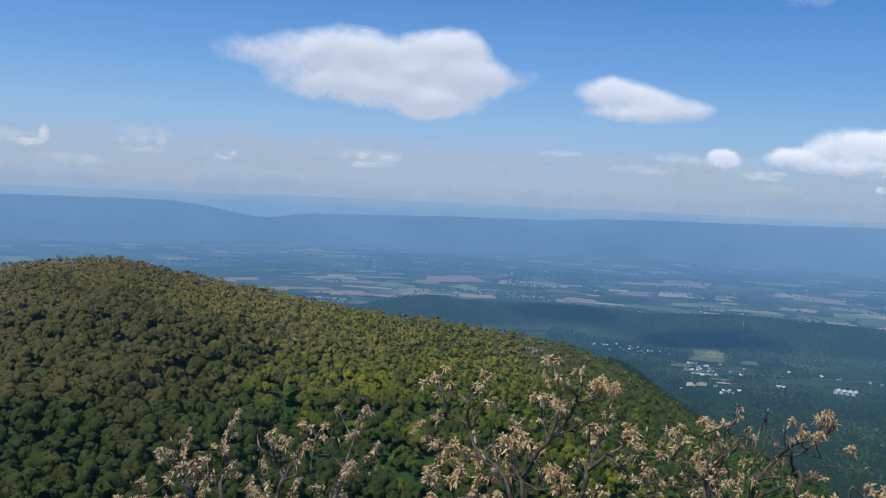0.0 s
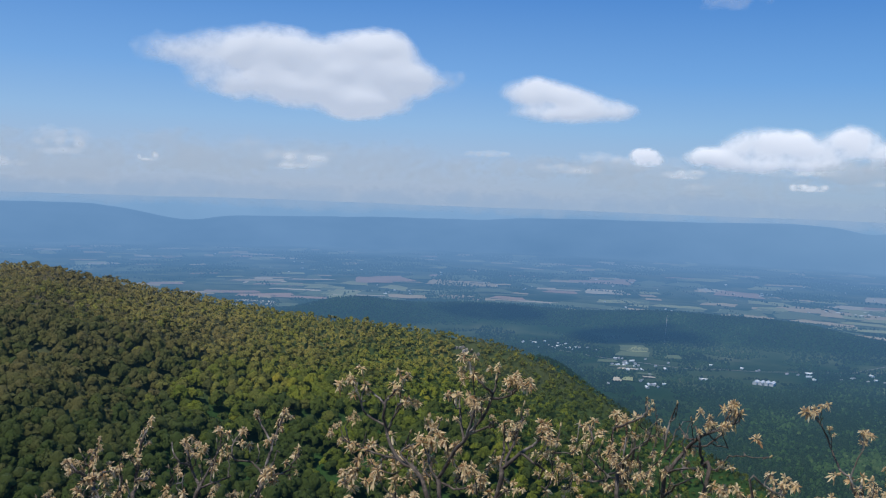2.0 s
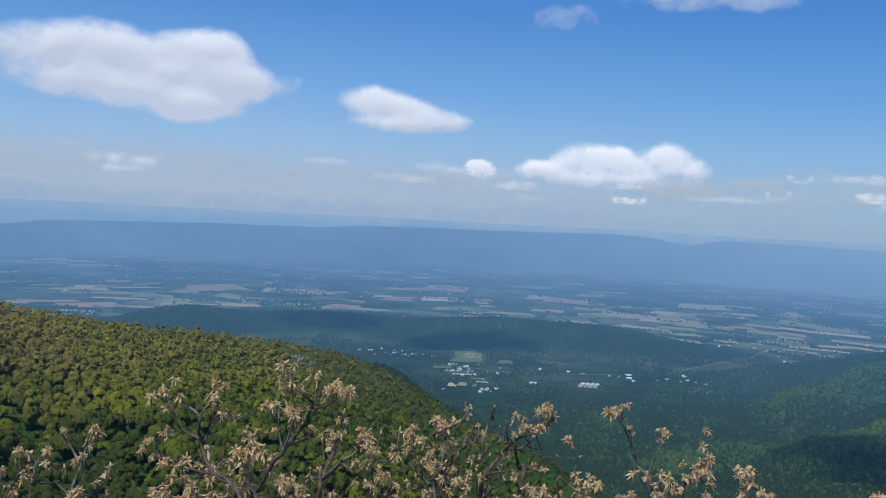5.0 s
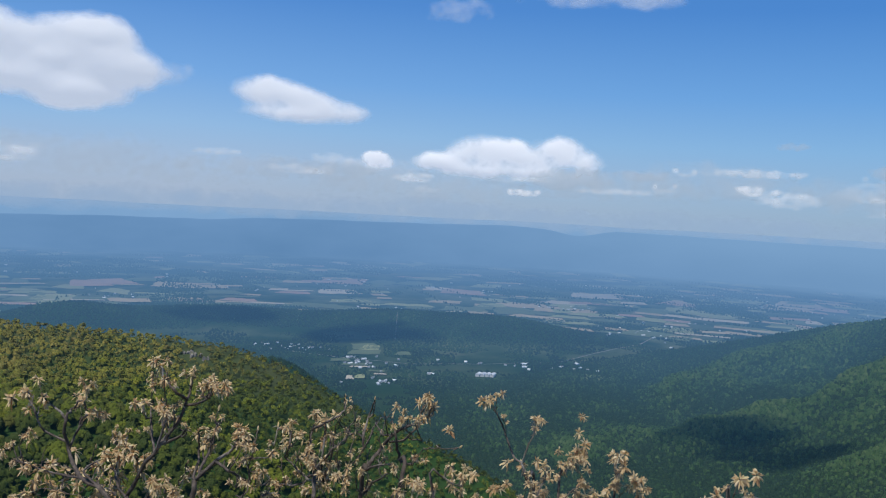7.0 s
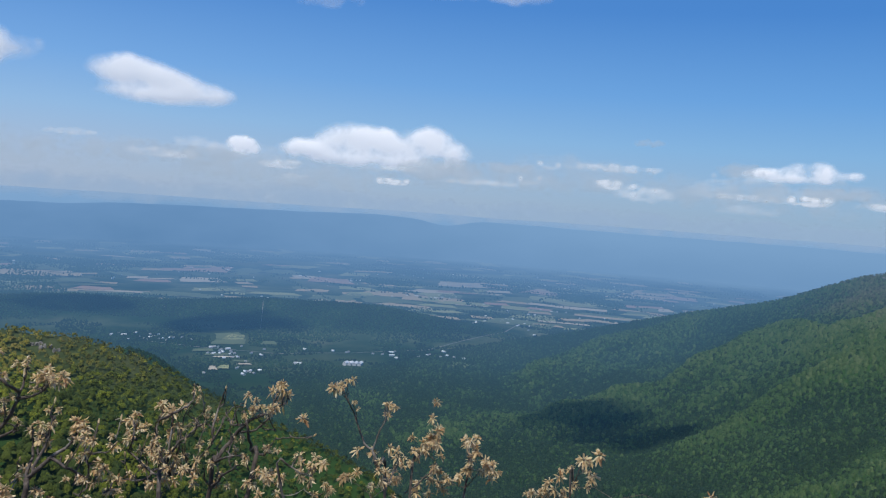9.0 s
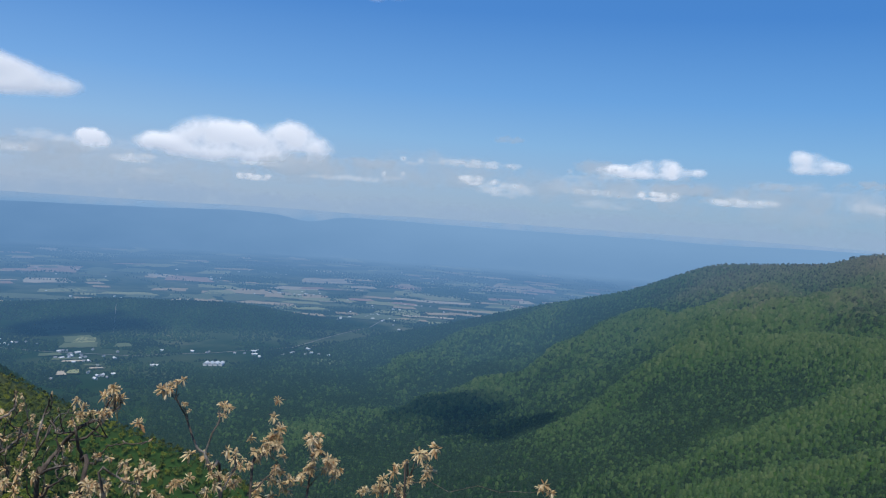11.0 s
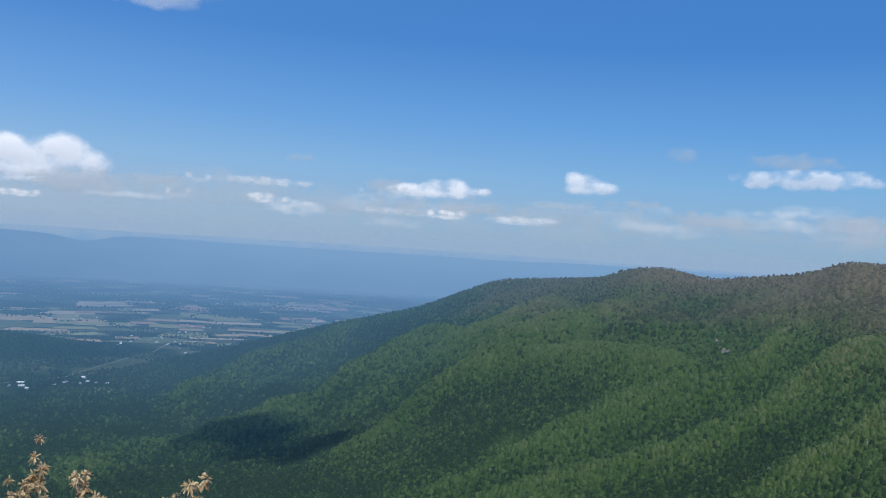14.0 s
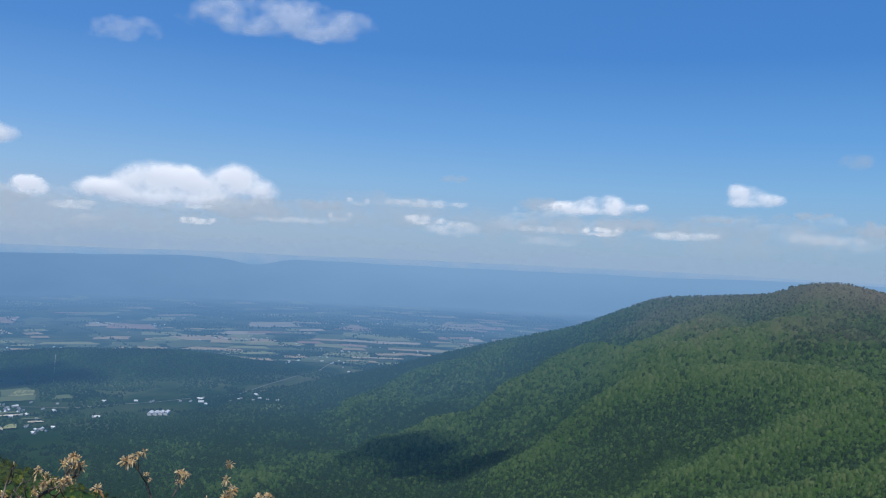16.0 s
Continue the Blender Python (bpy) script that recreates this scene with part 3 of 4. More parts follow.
cloud(18.1, 2.5, 2.6, 1.6, 3, rough=0.6, lobes=((0, 0, 0.95, 0.9), (-0.3, 0.2, 0.7, 0.8)))
cloud(26.9, 3.2, 12.4, 3.4, 4, rough=0.5, lobes=((-0.35, 0.25, 0.4, 0.7), (0.0, 0.2, 0.45, 0.62), (0.25, 0.15, 0.4, 0.62), (0.5, 0.38, 0.36, 0.72), (0.1, -0.1, 0.8, 0.6), (-0.75, -0.25, 0.34, 0.42), (0.7, 0.0, 0.34, 0.55), (0.0, -0.5, 0.9, 0.4)))
cloud(53.7, 3.1, 7.2, 1.75, 5, 0.8, rough=0.5, lobes=((0.2, 0.32, 0.5, 0.72), (-0.5, 0.0, 0.45, 0.5), (0.65, 0.08, 0.4, 0.5), (0, -0.3, 0.9, 0.45)))
cloud(63.6, 4.1, 4.5, 1.8, 6, 0.72, rough=0.45, lobes=((-0.2, 0.2, 0.65, 0.75), (0.4, -0.2, 0.55, 0.5), (-0.1, -0.5, 0.95, 0.42)))
cloud(77, 4.9, 9.2, 1.4, 7, 0.55)
cloud(32.8, 14.1, 13, 2.6, 8, 0.38)
cloud(22.9, 12.5, 4.2, 1.7, 9, 0.3)


def heap(seed, stretch):
    """Rounded heads over one flat base, for a small cumulus."""
    rng = np.random.default_rng(seed)
    n = int(np.clip(stretch * 1.2, 2, 6))
    heads = [(x + rng.uniform(-0.12, 0.12), rng.uniform(-0.05, 0.35), rng.uniform(0.2, 0.42), rng.uniform(0.4, 0.75)) for x in np.linspace(-0.6, 0.6, n)]
    return (*heads, (0.0, -0.4, 0.85, 0.35))


THIN = "small pale cloud low over the hazy horizon"
for k, (a, e, w, h, o) in enumerate(((-25.9, 2.1, 3.4, 1.6, 0.8), (-19.4, 1.9, 3.6, 1.4, 0.5), (-14.2, 1.45, 1.6, 0.7, 0.6), (-4.8, 1.65, 6.2, 1.5, 0.6),
                                    (13.0, 1.75, 5.0, 0.9, 0.45), (20.5, 1.6, 3.5, 0.8, 0.5), (27.8, 1.0, 2.8, 0.7, 0.7), (36.9, 1.75, 2.0, 0.9, 0.5),
                                    (42.4, 1.75, 3.4, 0.9, 0.65), (38.2, 2.8, 2.0, 0.9, 0.5), (54.4, 1.5, 3.2, 0.9, 0.8), (59.2, 1.4, 5.4, 0.8, 0.55),
                                    (49.3, 2.65, 1.9, 0.9, 0.35), (66, 2.2, 5, 0.7, 0.25), (74.1, 2.2, 7.2, 1.4, 0.28), (80.2, 2.4, 5, 1.6, 0.3))):
    cloud(a, e, w, h * 1.15, 20 + k, o * 0.95, dist=4720 + k, label=THIN, mat=MAT_THIN, rough=0.5, lobes=heap(20 + k, w / h))
rng = np.random.default_rng(5)
for k in range(34):
    cloud(rng.uniform(-29, 84), rng.uniform(0.7, 3.0), rng.uniform(2, 7), rng.uniform(0.4, 1.1), 50 + k, rng.uniform(0.15, 0.42), dist=4790 + 4 * k, label=THIN, mat=MAT_THIN)


# added glowing sheets of haze that soften the far ridge's upper edge
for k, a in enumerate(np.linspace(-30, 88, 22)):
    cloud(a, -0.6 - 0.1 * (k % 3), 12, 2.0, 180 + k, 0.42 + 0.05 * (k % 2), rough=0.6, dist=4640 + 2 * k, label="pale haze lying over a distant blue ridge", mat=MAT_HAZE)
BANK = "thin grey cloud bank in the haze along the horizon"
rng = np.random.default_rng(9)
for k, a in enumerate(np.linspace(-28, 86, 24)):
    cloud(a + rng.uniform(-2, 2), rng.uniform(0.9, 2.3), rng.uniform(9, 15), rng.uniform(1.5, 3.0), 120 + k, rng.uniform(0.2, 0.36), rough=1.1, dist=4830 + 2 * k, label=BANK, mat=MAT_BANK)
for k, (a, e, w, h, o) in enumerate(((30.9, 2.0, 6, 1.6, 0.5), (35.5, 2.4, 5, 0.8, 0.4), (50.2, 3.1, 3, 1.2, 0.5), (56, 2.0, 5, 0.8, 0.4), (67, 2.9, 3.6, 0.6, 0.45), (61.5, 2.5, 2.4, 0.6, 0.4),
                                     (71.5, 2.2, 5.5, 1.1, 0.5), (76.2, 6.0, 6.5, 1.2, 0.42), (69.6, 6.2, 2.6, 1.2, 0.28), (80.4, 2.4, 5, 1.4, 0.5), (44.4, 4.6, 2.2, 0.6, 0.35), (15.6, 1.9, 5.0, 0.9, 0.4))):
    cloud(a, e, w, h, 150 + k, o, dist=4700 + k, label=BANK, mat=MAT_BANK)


def shading_cloud(az, el, across, along, seed, lift, thick=0.55):
    """A cloud overhead, out of view, whose shadow darkens the land at that bearing."""
    x, y = math.sin(radians(az)), math.cos(radians(az))
    r = 300.0
    while r < 4000 and EYE + r * math.tan(radians(el)) > float(land(np.array([r * x]), np.array([r * y]))[0]) + 4:
        r += 8
    at = Vector((r * x, r * y, EYE + r * math.tan(radians(el)))) + SUN_DIR * lift
    ob = cloud(0, 0, 2 * math.degrees(math.atan(across / 4750)), 2 * math.degrees(math.atan(along / 4750)), seed, thick, rough=0.8, flat=0.2,
               label="cumulus cloud that shades part of the mountainside below")
    ob.matrix_world = Matrix.Translation(at) @ pose(0, 0, 0, 0, 0, -az)
    return ob


shading_cloud(18.3, -8.95, 150, 95, 90, 1100, 0.9)
shading_cloud(7.8, -7.7, 150, 70, 94, 1100, 0.8)
shading_cloud(41.7, -13.4, 85, 60, 91, 900, 0.66)
shading_cloud(43.3, -14.0, 70, 60, 95, 905, 0.5)
shading_cloud(45.0, -14.7, 85, 48, 93, 900, 0.62)
shading_cloud(30.0, -4.65, 260, 150, 92, 1700)

# ---- the valley: fields, farms, a village ----


def part(name, me, material, parent, label=""):
    """One mesh object under a thing or a part."""
    if isinstance(me, bmesh.types.BMesh):
        bm, me = me, bpy.data.meshes.new(name)
        bm.to_mesh(me)
        bm.free()
    if not me.materials:
        me.materials.append(material)
    ob = new(name, me)
    ob.parent = parent
    return tagged(ob, label) if label else ob


def poly_mesh(name, verts, faces, smooth=True):
    me = bpy.data.meshes.new(name)
    me.from_pydata([v[:] for v in verts], [], faces)
    me.polygons.foreach_set("use_smooth", np.full(len(faces), smooth))
    me.update()
    return me


def plain(name, colour, rough=0.8, grain=0.15, scale=3.0, far=True):
    m = Nodes(name)
    n = m.noise(scale, 4.0, 0.6)
    col = m.mix(m.math("MULTIPLY", n, grain * 2), colour, tuple(c * 0.55 for c in colour))
    m.put(m.bsdf, "Base_Color", col)
    m.put(m.bsdf, "Roughness", rough)
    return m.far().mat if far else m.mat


CROPS = [plain("ploughed_soil", (0.52, 0.34, 0.25), 0.95, 0.5, 0.014), plain("ripe_grass", (0.56, 0.44, 0.27), 0.95, 0.5, 0.014),
         plain("pasture", (0.15, 0.19, 0.085), 0.95, 0.5, 0.02), plain("young_crop", (0.36, 0.38, 0.18), 0.95, 0.5, 0.016),
         plain("stubble", (0.66, 0.57, 0.43), 0.95, 0.45, 0.014)]
CROP_WORDS = ["bare reddish-brown ploughed field", "tan grass field", "green pasture field", "pale green crop field", "pale straw-coloured stubble field"]


def field(az, r, wide, deep, kind, turn, seed):
    """A field: a thin sheet with an uneven edge that follows the land."""
    rng = np.random.default_rng(seed)
    n = 9
    U, V = np.meshgrid(np.linspace(-1, 1, n), np.linspace(-1, 1, n))
    edge = 1 - 0.25 * rng.uniform(0, 1) * V
    u, v = U * edge * wide / 2, (V + 0.18 * rng.normal() * U) * deep / 2
    u, v = u + wide * 0.10 * (fbm(V * 1.7, V * 0, 2, seed) - 0.5), v + deep * 0.25 * (fbm(U * 1.7, U * 0, 2, seed + 1) - 0.5)
    ca, sa = math.cos(radians(turn - az)), math.sin(radians(turn - az))
    cx, cy = r * math.sin(radians(az)), r * math.cos(radians(az))
    x, y = cx + u * ca - v * sa, cy + u * sa + v * ca
    z = land(x, y) + 0.9 + 0.25 * (seed % 7)
    i, j = np.arange(n - 1)[:, None] * n, np.arange(n - 1)[None, :]
    F = np.stack([i + j, i + j + 1, i + n + j + 1, i + n + j], -1).reshape(-1, 4)
    me = mesh_np("field", np.stack([x, y, z], -1).reshape(-1, 3), F)
    me.materials.append(CROPS[kind])
    return tagged(new("field", me), CROP_WORDS[kind] + " on the valley floor", "field", kind="structure")


def down(el):
    return EYE / math.tan(radians(-el))


for k, (a, e, w, dp, c) in enumerate(((24.2, -5.93, 130, 150, 0), (22.6, -5.8, 90, 120, 4), (28.2, -6.55, 150, 130, 1), (31.2, -6.75, 170, 110, 1), (26.0, -6.35, 110, 90, 3),
                                      (9.5, -7.05, 90, 60, 0), (2.7, -7.2, 100, 70, 1), (26.6, -8.25, 50, 70, 3), (18.2, -9.95, 34, 60, 3), (33.0, -5.6, 160, 150, 4),
                                      (15.9, -6.3, 120, 110, 4), (16.2, -5.6, 150, 200, 0), (5.5, -6.2, 130, 150, 1), (1.0, -6.1, 170, 160, 0), (38.3, -5.75, 110, 120, 0),
                                      (43.6, -5.5, 100, 120, 4), (45.5, -5.1, 140, 170, 1), (47.3, -5.3, 110, 120, 0), (41, -6.2, 120, 90, 3), (36.8, -6.9, 90, 80, 3), (17.6, -11.9, 16, 30, 3), (16.9, -12.0, 12, 30, 4), (17.8, -9.85, 50, 60, 2), (17.9, -10.25, 56, 50, 2), (17.2, -11.1, 42, 14, 2), (17.5, -11.25, 30, 10, 4), (18.7, -11.5, 26, 12, 2), (18.9, -11.7, 22, 10, 4), (26.8, -8.3, 46, 60, 1), (33.5, -11.0, 50, 40, 2), (20.4, -10.25, 26, 40, 2), (16.2, -10.85, 34, 22, 2))):
    field(a, down(e), w, dp, c, 8 * math.sin(k * 2.1), 300 + k)
rng = np.random.default_rng(12)
for k in range(330):
    a = rng.uniform(-29, 58)
    r = rng.uniform(2050, 3950) if k % 4 else rng.uniform(2050, 2700)
    field(a, r, rng.uniform(30, 150), rng.uniform(20, 70) * r / 2600, int(rng.choice([0, 1, 1, 2, 3, 4])), rng.uniform(-14, 14), 400 + k)

for k in range(230):
    r = 2050 + 2000 * rng.uniform() ** 1.2
    field(rng.uniform(-29, 58), r, rng.uniform(40, 130), rng.uniform(40, 130) * r / 2600, int(rng.choice([2, 2, 3])), rng.uniform(-25, 25), 900 + 7 * k)

# hedges and copses between the fields
az, r, rng = scatter(-30, 60, 2000, 3900, 10, 6)
px, py = r * np.sin(np.radians(az)), r * np.cos(np.radians(az))
lines = np.abs(fbm(px / 210, py / 330, 3, 91) - 0.5) < 0.011
copse = fbm(px / 260, py / 420, 4, 95) > 0.63
keep = (lines | copse) & (land(px, py) < 30)
px, py = px[keep], py[keep]
rng = np.random.default_rng(7)
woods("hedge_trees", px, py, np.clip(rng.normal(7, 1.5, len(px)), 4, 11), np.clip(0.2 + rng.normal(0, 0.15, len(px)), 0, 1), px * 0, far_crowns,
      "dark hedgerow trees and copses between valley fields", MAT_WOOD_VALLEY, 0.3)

MAT_WALL_WHITE, MAT_ROOF_GREY = plain("white_siding", (0.7, 0.69, 0.67), 0.6, 0.06, 0.5), plain("grey_roof", (0.34, 0.34, 0.36), 0.7, 0.12, 0.6)
MAT_ROOF_PALE = plain("pale_metal_roof", (0.78, 0.8, 0.82), 0.45, 0.06, 0.4)


def gable(wide, deep, eaves, ridge, over=0.0):
    """Walls with gable ends, and the roof over them."""
    wall, roof = bmesh.new(), bmesh.new()
    x, y = wide / 2, deep / 2
    pts = [(-x, 0), (x, 0), (x, eaves), (0, ridge), (-x, eaves)]
    front, back = [wall.verts.new((a, -y, b)) for a, b in pts], [wall.verts.new((a, y, b)) for a, b in pts]
    wall.faces.new(front)
    wall.faces.new(back[::-1])
    for k in range(5):
        wall.faces.new([front[k], back[k], back[(k + 1) % 5], front[(k + 1) % 5]])
    o, t = 0.5, 0.35
    prof = [(-x - o, eaves - o * (ridge - eaves) / x), (0, ridge), (x + o, eaves - o * (ridge - eaves) / x)]
    rings = []
    for yy in (-y - o, y + o):
        rings.append([roof.verts.new((a, yy, b + h)) for h in (0.05, 0.05 + t) for a, b in prof])
    for q in ((0, 1, 4, 3), (1, 2, 5, 4)):
        roof.faces.new([rings[0][k] for k in q])
        roof.faces.new([rings[1][k] for k in q][::-1])
    for a, b in ((3, 4), (4, 5), (0, 1), (1, 2), (0, 3), (2, 5)):
        roof.faces.new([rings[0][a], rings[0][b], rings[1][b], rings[1][a]])
    for bm in (wall, roof):
        bmesh.ops.recalc_face_normals(bm, faces=bm.faces[:])
    return wall, roof


def house(wide, deep, eaves, ridge, roof_mat, label):
    ob = tagged(new("house"), label, "house", group="houses of the valley")
    w, rf = gable(wide, deep, eaves, ridge)
    part("wall", w, MAT_WALL_WHITE, ob)
    part("roof", rf, roof_mat, ob)
    return ob


FARM = "white farmhouse with a %s roof on the valley floor"
KINDS = [house(2.8, 3.9, 1.7, 2.7, MAT_ROOF_GREY, FARM % "grey"), house(3.4, 5, 1.8, 2.9, MAT_ROOF_PALE, FARM % "pale metal"), house(3.8, 9, 2.0, 3.2, MAT_ROOF_PALE, "long white barn with a pale metal roof in the valley")]
rng = np.random.default_rng(21)
VILLAGES = [(18.2, -11.0, 1.3, 0.5, 16), (18.6, -12.1, 0.8, 0.25, 7), (13.8, -10.15, 1.6, 0.12, 9), (22.2, -11.5, 0.2, 0.08, 3), (30.5, -10.6, 3.0, 0.18, 14), (36, -8.0, 2.0, 0.5, 12),
            (37, -7.0, 2.5, 0.4, 12), (30.6, -6.6, 1.2, 0.2, 8), (25, -5.85, 1.0, 0.1, 6), (20.0, -7.6, 1.6, 0.5, 8), (3.0, -6.9, 1.5, 0.3, 6), (45, -5.6, 3, 0.4, 14),
            (-18, -4.6, 6, 0.5, 10), (-3, -5.3, 5, 0.6, 14), (11, -6.0, 5, 0.7, 16), (28, -5.3, 7, 0.5, 18), (40, -5.2, 6, 0.4, 14), (12.2, -9.9, 1.0, 0.1, 5)]
first = set()
for a, e, da, de, n in VILLAGES:
    for k in range(int(n * 1.5)):
        aa, rr = a + da * rng.normal(0, 0.95), down(min(e + de * rng.normal(0, 0.6), -4.2))
        p = polar(aa, rr, 0)
        z = float(land(np.array([p.x]), np.array([p.y]))[0]) - 0.1
        m = pose(p.x, p.y, z, 0, 0, rng.uniform(0, 180))
        q = int(rng.choice([0, 0, 0, 1, 1, 2]))
        if q in first:
            copy_thing(KINDS[q], m)
        else:
            KINDS[q].matrix_world = m
            first.add(q)

# the valley road that links the villages
MAT_ROAD = plain("pale_road", (0.26, 0.25, 0.23), 0.9, 0.2, 0.05)


def road(points, wide, label):
    """A strip of road laid over the land through bearings (azimuth, distance)."""
    line = []
    for (a0, r0), (a1, r1) in zip(points, points[1:]):
        line += [polar(a0 + (a1 - a0) * k / 14, r0 + (r1 - r0) * k / 14, 0) for k in range(14)]
    verts, faces = [], []
    for k, p in enumerate(line):
        t = (line[min(k + 1, len(line) - 1)] - line[max(k - 1, 0)]).normalized()
        n = Vector((t.y, -t.x, 0)) * wide / 2
        for q in (p - n, p + n):
            verts.append(Vector((q.x, q.y, float(land(np.array([q.x]), np.array([q.y]))[0]) + 0.8)))
        if k:
            faces.append((2 * k - 2, 2 * k - 1, 2 * k + 1, 2 * k))
    me = poly_mesh("road", verts, faces)
    me.materials.append(MAT_ROAD)
    return tagged(new("road", me), label, "road", kind="structure")


road(((12.5, 1600), (16, 1540), (21, 1500), (26, 1540), (31, 1620), (36, 1900), (38, 2250)), 2.6, "pale country road through the valley villages")
road(((19.8, 1720), (19.9, 1950), (20.1, 2300)), 1.2, "straight pale lane climbing a wooded rise")

# the long white works building of four bays
works = tagged(new("works_building"), "large white works building of four roofed bays in woods", "building")
p = works_at
works.matrix_world = pose(p.x, p.y, float(land(np.array([p.x]), np.array([p.y]))[0]) + 1, 0, 0, -40) @ Matrix.Scale(0.8, 4)
for k in range(4):
    w, rf = gable(8.0, 22, 3.2, 5.4)
    for bm in (w, rf):
        bmesh.ops.translate(bm, verts=bm.verts, vec=((k - 1.5) * 9.6, 3.2 * k, 0))
        if bm is w:
            bmesh.ops.translate(bm, verts=[v for v in bm.verts if v.co.z < 0.1], vec=(0, 0, -8))
    bay = part("bay", w, MAT_WALL_WHITE, works)
    part("roof", rf, MAT_ROOF_PALE, bay)

# ---- the oak shrubs before the overlook ----


def bark_material():
    m = Nodes("oak_bark")
    n, f = m.noise(60, 5.0, 0.65), m.noise(14, 3.0)
    col = m.ramp(n, [(0.3, (0.035, 0.027, 0.022)), (0.55, (0.085, 0.066, 0.052)), (0.75, (0.2, 0.165, 0.135))])
    col = m.mix(m.ramp(f, [(0.55, (0, 0, 0)), (0.68, (0.7, 0.7, 0.7))]), col, (0.30, 0.27, 0.23))
    m.put(m.bsdf, "Base_Color", col)
    m.put(m.bsdf, "Roughness", 0.85)
    m.bump(n, 0.5, 0.004)
    return m.mat


def young_leaf_material():
    m = Nodes("young_oak_leaf")
    rnd = m.tree.nodes.new("ShaderNodeNewGeometry").outputs["Random Per Island"]
    col = m.ramp(rnd, [(0.0, (0.28, 0.14, 0.06)), (0.2, (0.54, 0.37, 0.18)), (0.55, (0.70, 0.54, 0.30)), (0.85, (0.82, 0.71, 0.48)), (1.0, (0.60, 0.51, 0.20))])
    col = m.mix(m.math("MULTIPLY", m.noise(120, 3.0), 0.5), col, (0.36, 0.2, 0.09))
    m.put(m.bsdf, "Base_Color", col)
    m.put(m.bsdf, "Roughness", 0.6)
    m.put(m.bsdf, "Specular_IOR_Level", 0.3)
    tr = m.add("ShaderNodeBsdfTranslucent", Color=col)
    mx = m.add("ShaderNodeMixShader", Fac=0.3)
    m.tree.links.new(m.bsdf.outputs[0], mx.inputs[1])
    m.tree.links.new(tr.outputs[0], mx.inputs[2])
    m.tree.links.new(mx.outputs[0], m.out.inputs[0])
    return m.mat


MAT_BARK, MAT_LEAF = bark_material(), young_leaf_material()


def tube(verts, faces, pts, r0, r1, sides=6):
    """Adds a tapered limb along pts to the lists."""
    base = len(verts)
    n = len(pts)
    a = (pts[1] - pts[0]).orthogonal()
    for k, p in enumerate(pts):
        t = (pts[min(k + 1, n - 1)] - pts[max(k - 1, 0)]).normalized()
        a = (a - t * a.dot(t)).normalized()    # carried along, so that the limb does not twist
        b = t.cross(a)
        rad = r0 + (r1 - r0) * k / (n - 1)
        for q in range(sides):
            w = 2 * math.pi * q / sides
            verts.append(p + (a * math.cos(w) + b * math.sin(w)) * rad)
    for k in range(n - 1):
        for q in range(sides):
            q2 = (q + 1) % sides
            faces.append((base + k * sides + q, base + k * sides + q2, base + (k + 1) * sides + q2, base + (k + 1) * sides + q))


def leaf_cluster(name, at, axis, size, rng):
    """Rosettes of narrow, drooping young leaves round a shoot's tip."""
    verts, faces = [], []
    hubs = [at] + [at + Vector(rng.normal(0, 0.22, 3)) * size - axis * size * rng.uniform(0, 0.3) for _ in range(int(rng.integers(2, 5)))]
    rows = ((0.0, 0.2), (0.35, 0.95), (0.75, 0.85), (1.0, 0.05))
    for hub in hubs:
        for _ in range(int(rng.integers(24, 36))):
            out = (axis * rng.uniform(-0.2, 0.9) + Vector(rng.normal(0, 0.7, 3))).normalized()
            length = size * rng.uniform(0.10, 0.20)
            half = length * rng.uniform(0.12, 0.19)
            side = out.cross(Vector((0, 0, 1)))
            side = side.normalized() if side.length > 0.05 else Vector((1, 0, 0))
            side = (side + out.cross(side) * rng.uniform(-0.9, 0.9)).normalized()
            start = hub + out * size * 0.03
            base, droop = len(verts), rng.uniform(0.1, 0.75) * length
            fold = out.cross(side).normalized() * half * rng.uniform(0.2, 0.8)
            for t, w in rows:
                c = start + out * length * t - Vector((0, 0, droop * t * t))
                verts += [c - side * half * w + fold * w, c, c + side * half * w + fold * w]
            for q in range(len(rows) - 1):
                o = base + q * 3
                faces += [(o, o + 1, o + 4, o + 3), (o + 1, o + 2, o + 5, o + 4)]
    return poly_mesh(name, verts, faces)


def bud_mesh(name, at, axis, size):
    """A closed bud on a short stalk."""
    verts, faces = [], []
    tube(verts, faces, [at - axis * size * 0.6, at, at + axis * size * 0.5, at + axis * size], size * 0.12, size * 0.12)
    k = len(verts) // 4
    for ring, w in enumerate((0.7, 2.2, 1.9, 0.4)):
        c = sum((v for v in verts[ring * k:ring * k + k]), Vector()) / k
        for q in range(ring * k, ring * k + k):
            verts[q] = c + (verts[q] - c) * w
    return poly_mesh(name, verts, faces)


def crooked(nodes, rng, knots=0.02):
    """A smooth but knotty line through the nodes."""
    pts = []
    for k in range(len(nodes) - 1):
        p0, p1, p2, p3 = nodes[max(k - 1, 0)], nodes[k], nodes[k + 1], nodes[min(k + 2, len(nodes) - 1)]
        for q in range(4):
            t = q / 4
            c = 0.5 * (2 * p1 + (p2 - p0) * t + (2 * p0 - 5 * p1 + 4 * p2 - p3) * t * t + (3 * p1 - p0 - 3 * p2 + p3) * t ** 3)
            pts.append(c + Vector(rng.normal(0, 1, 3)) * (p2 - p1).length * knots * (k + q > 0))
    return pts + [nodes[-1]]


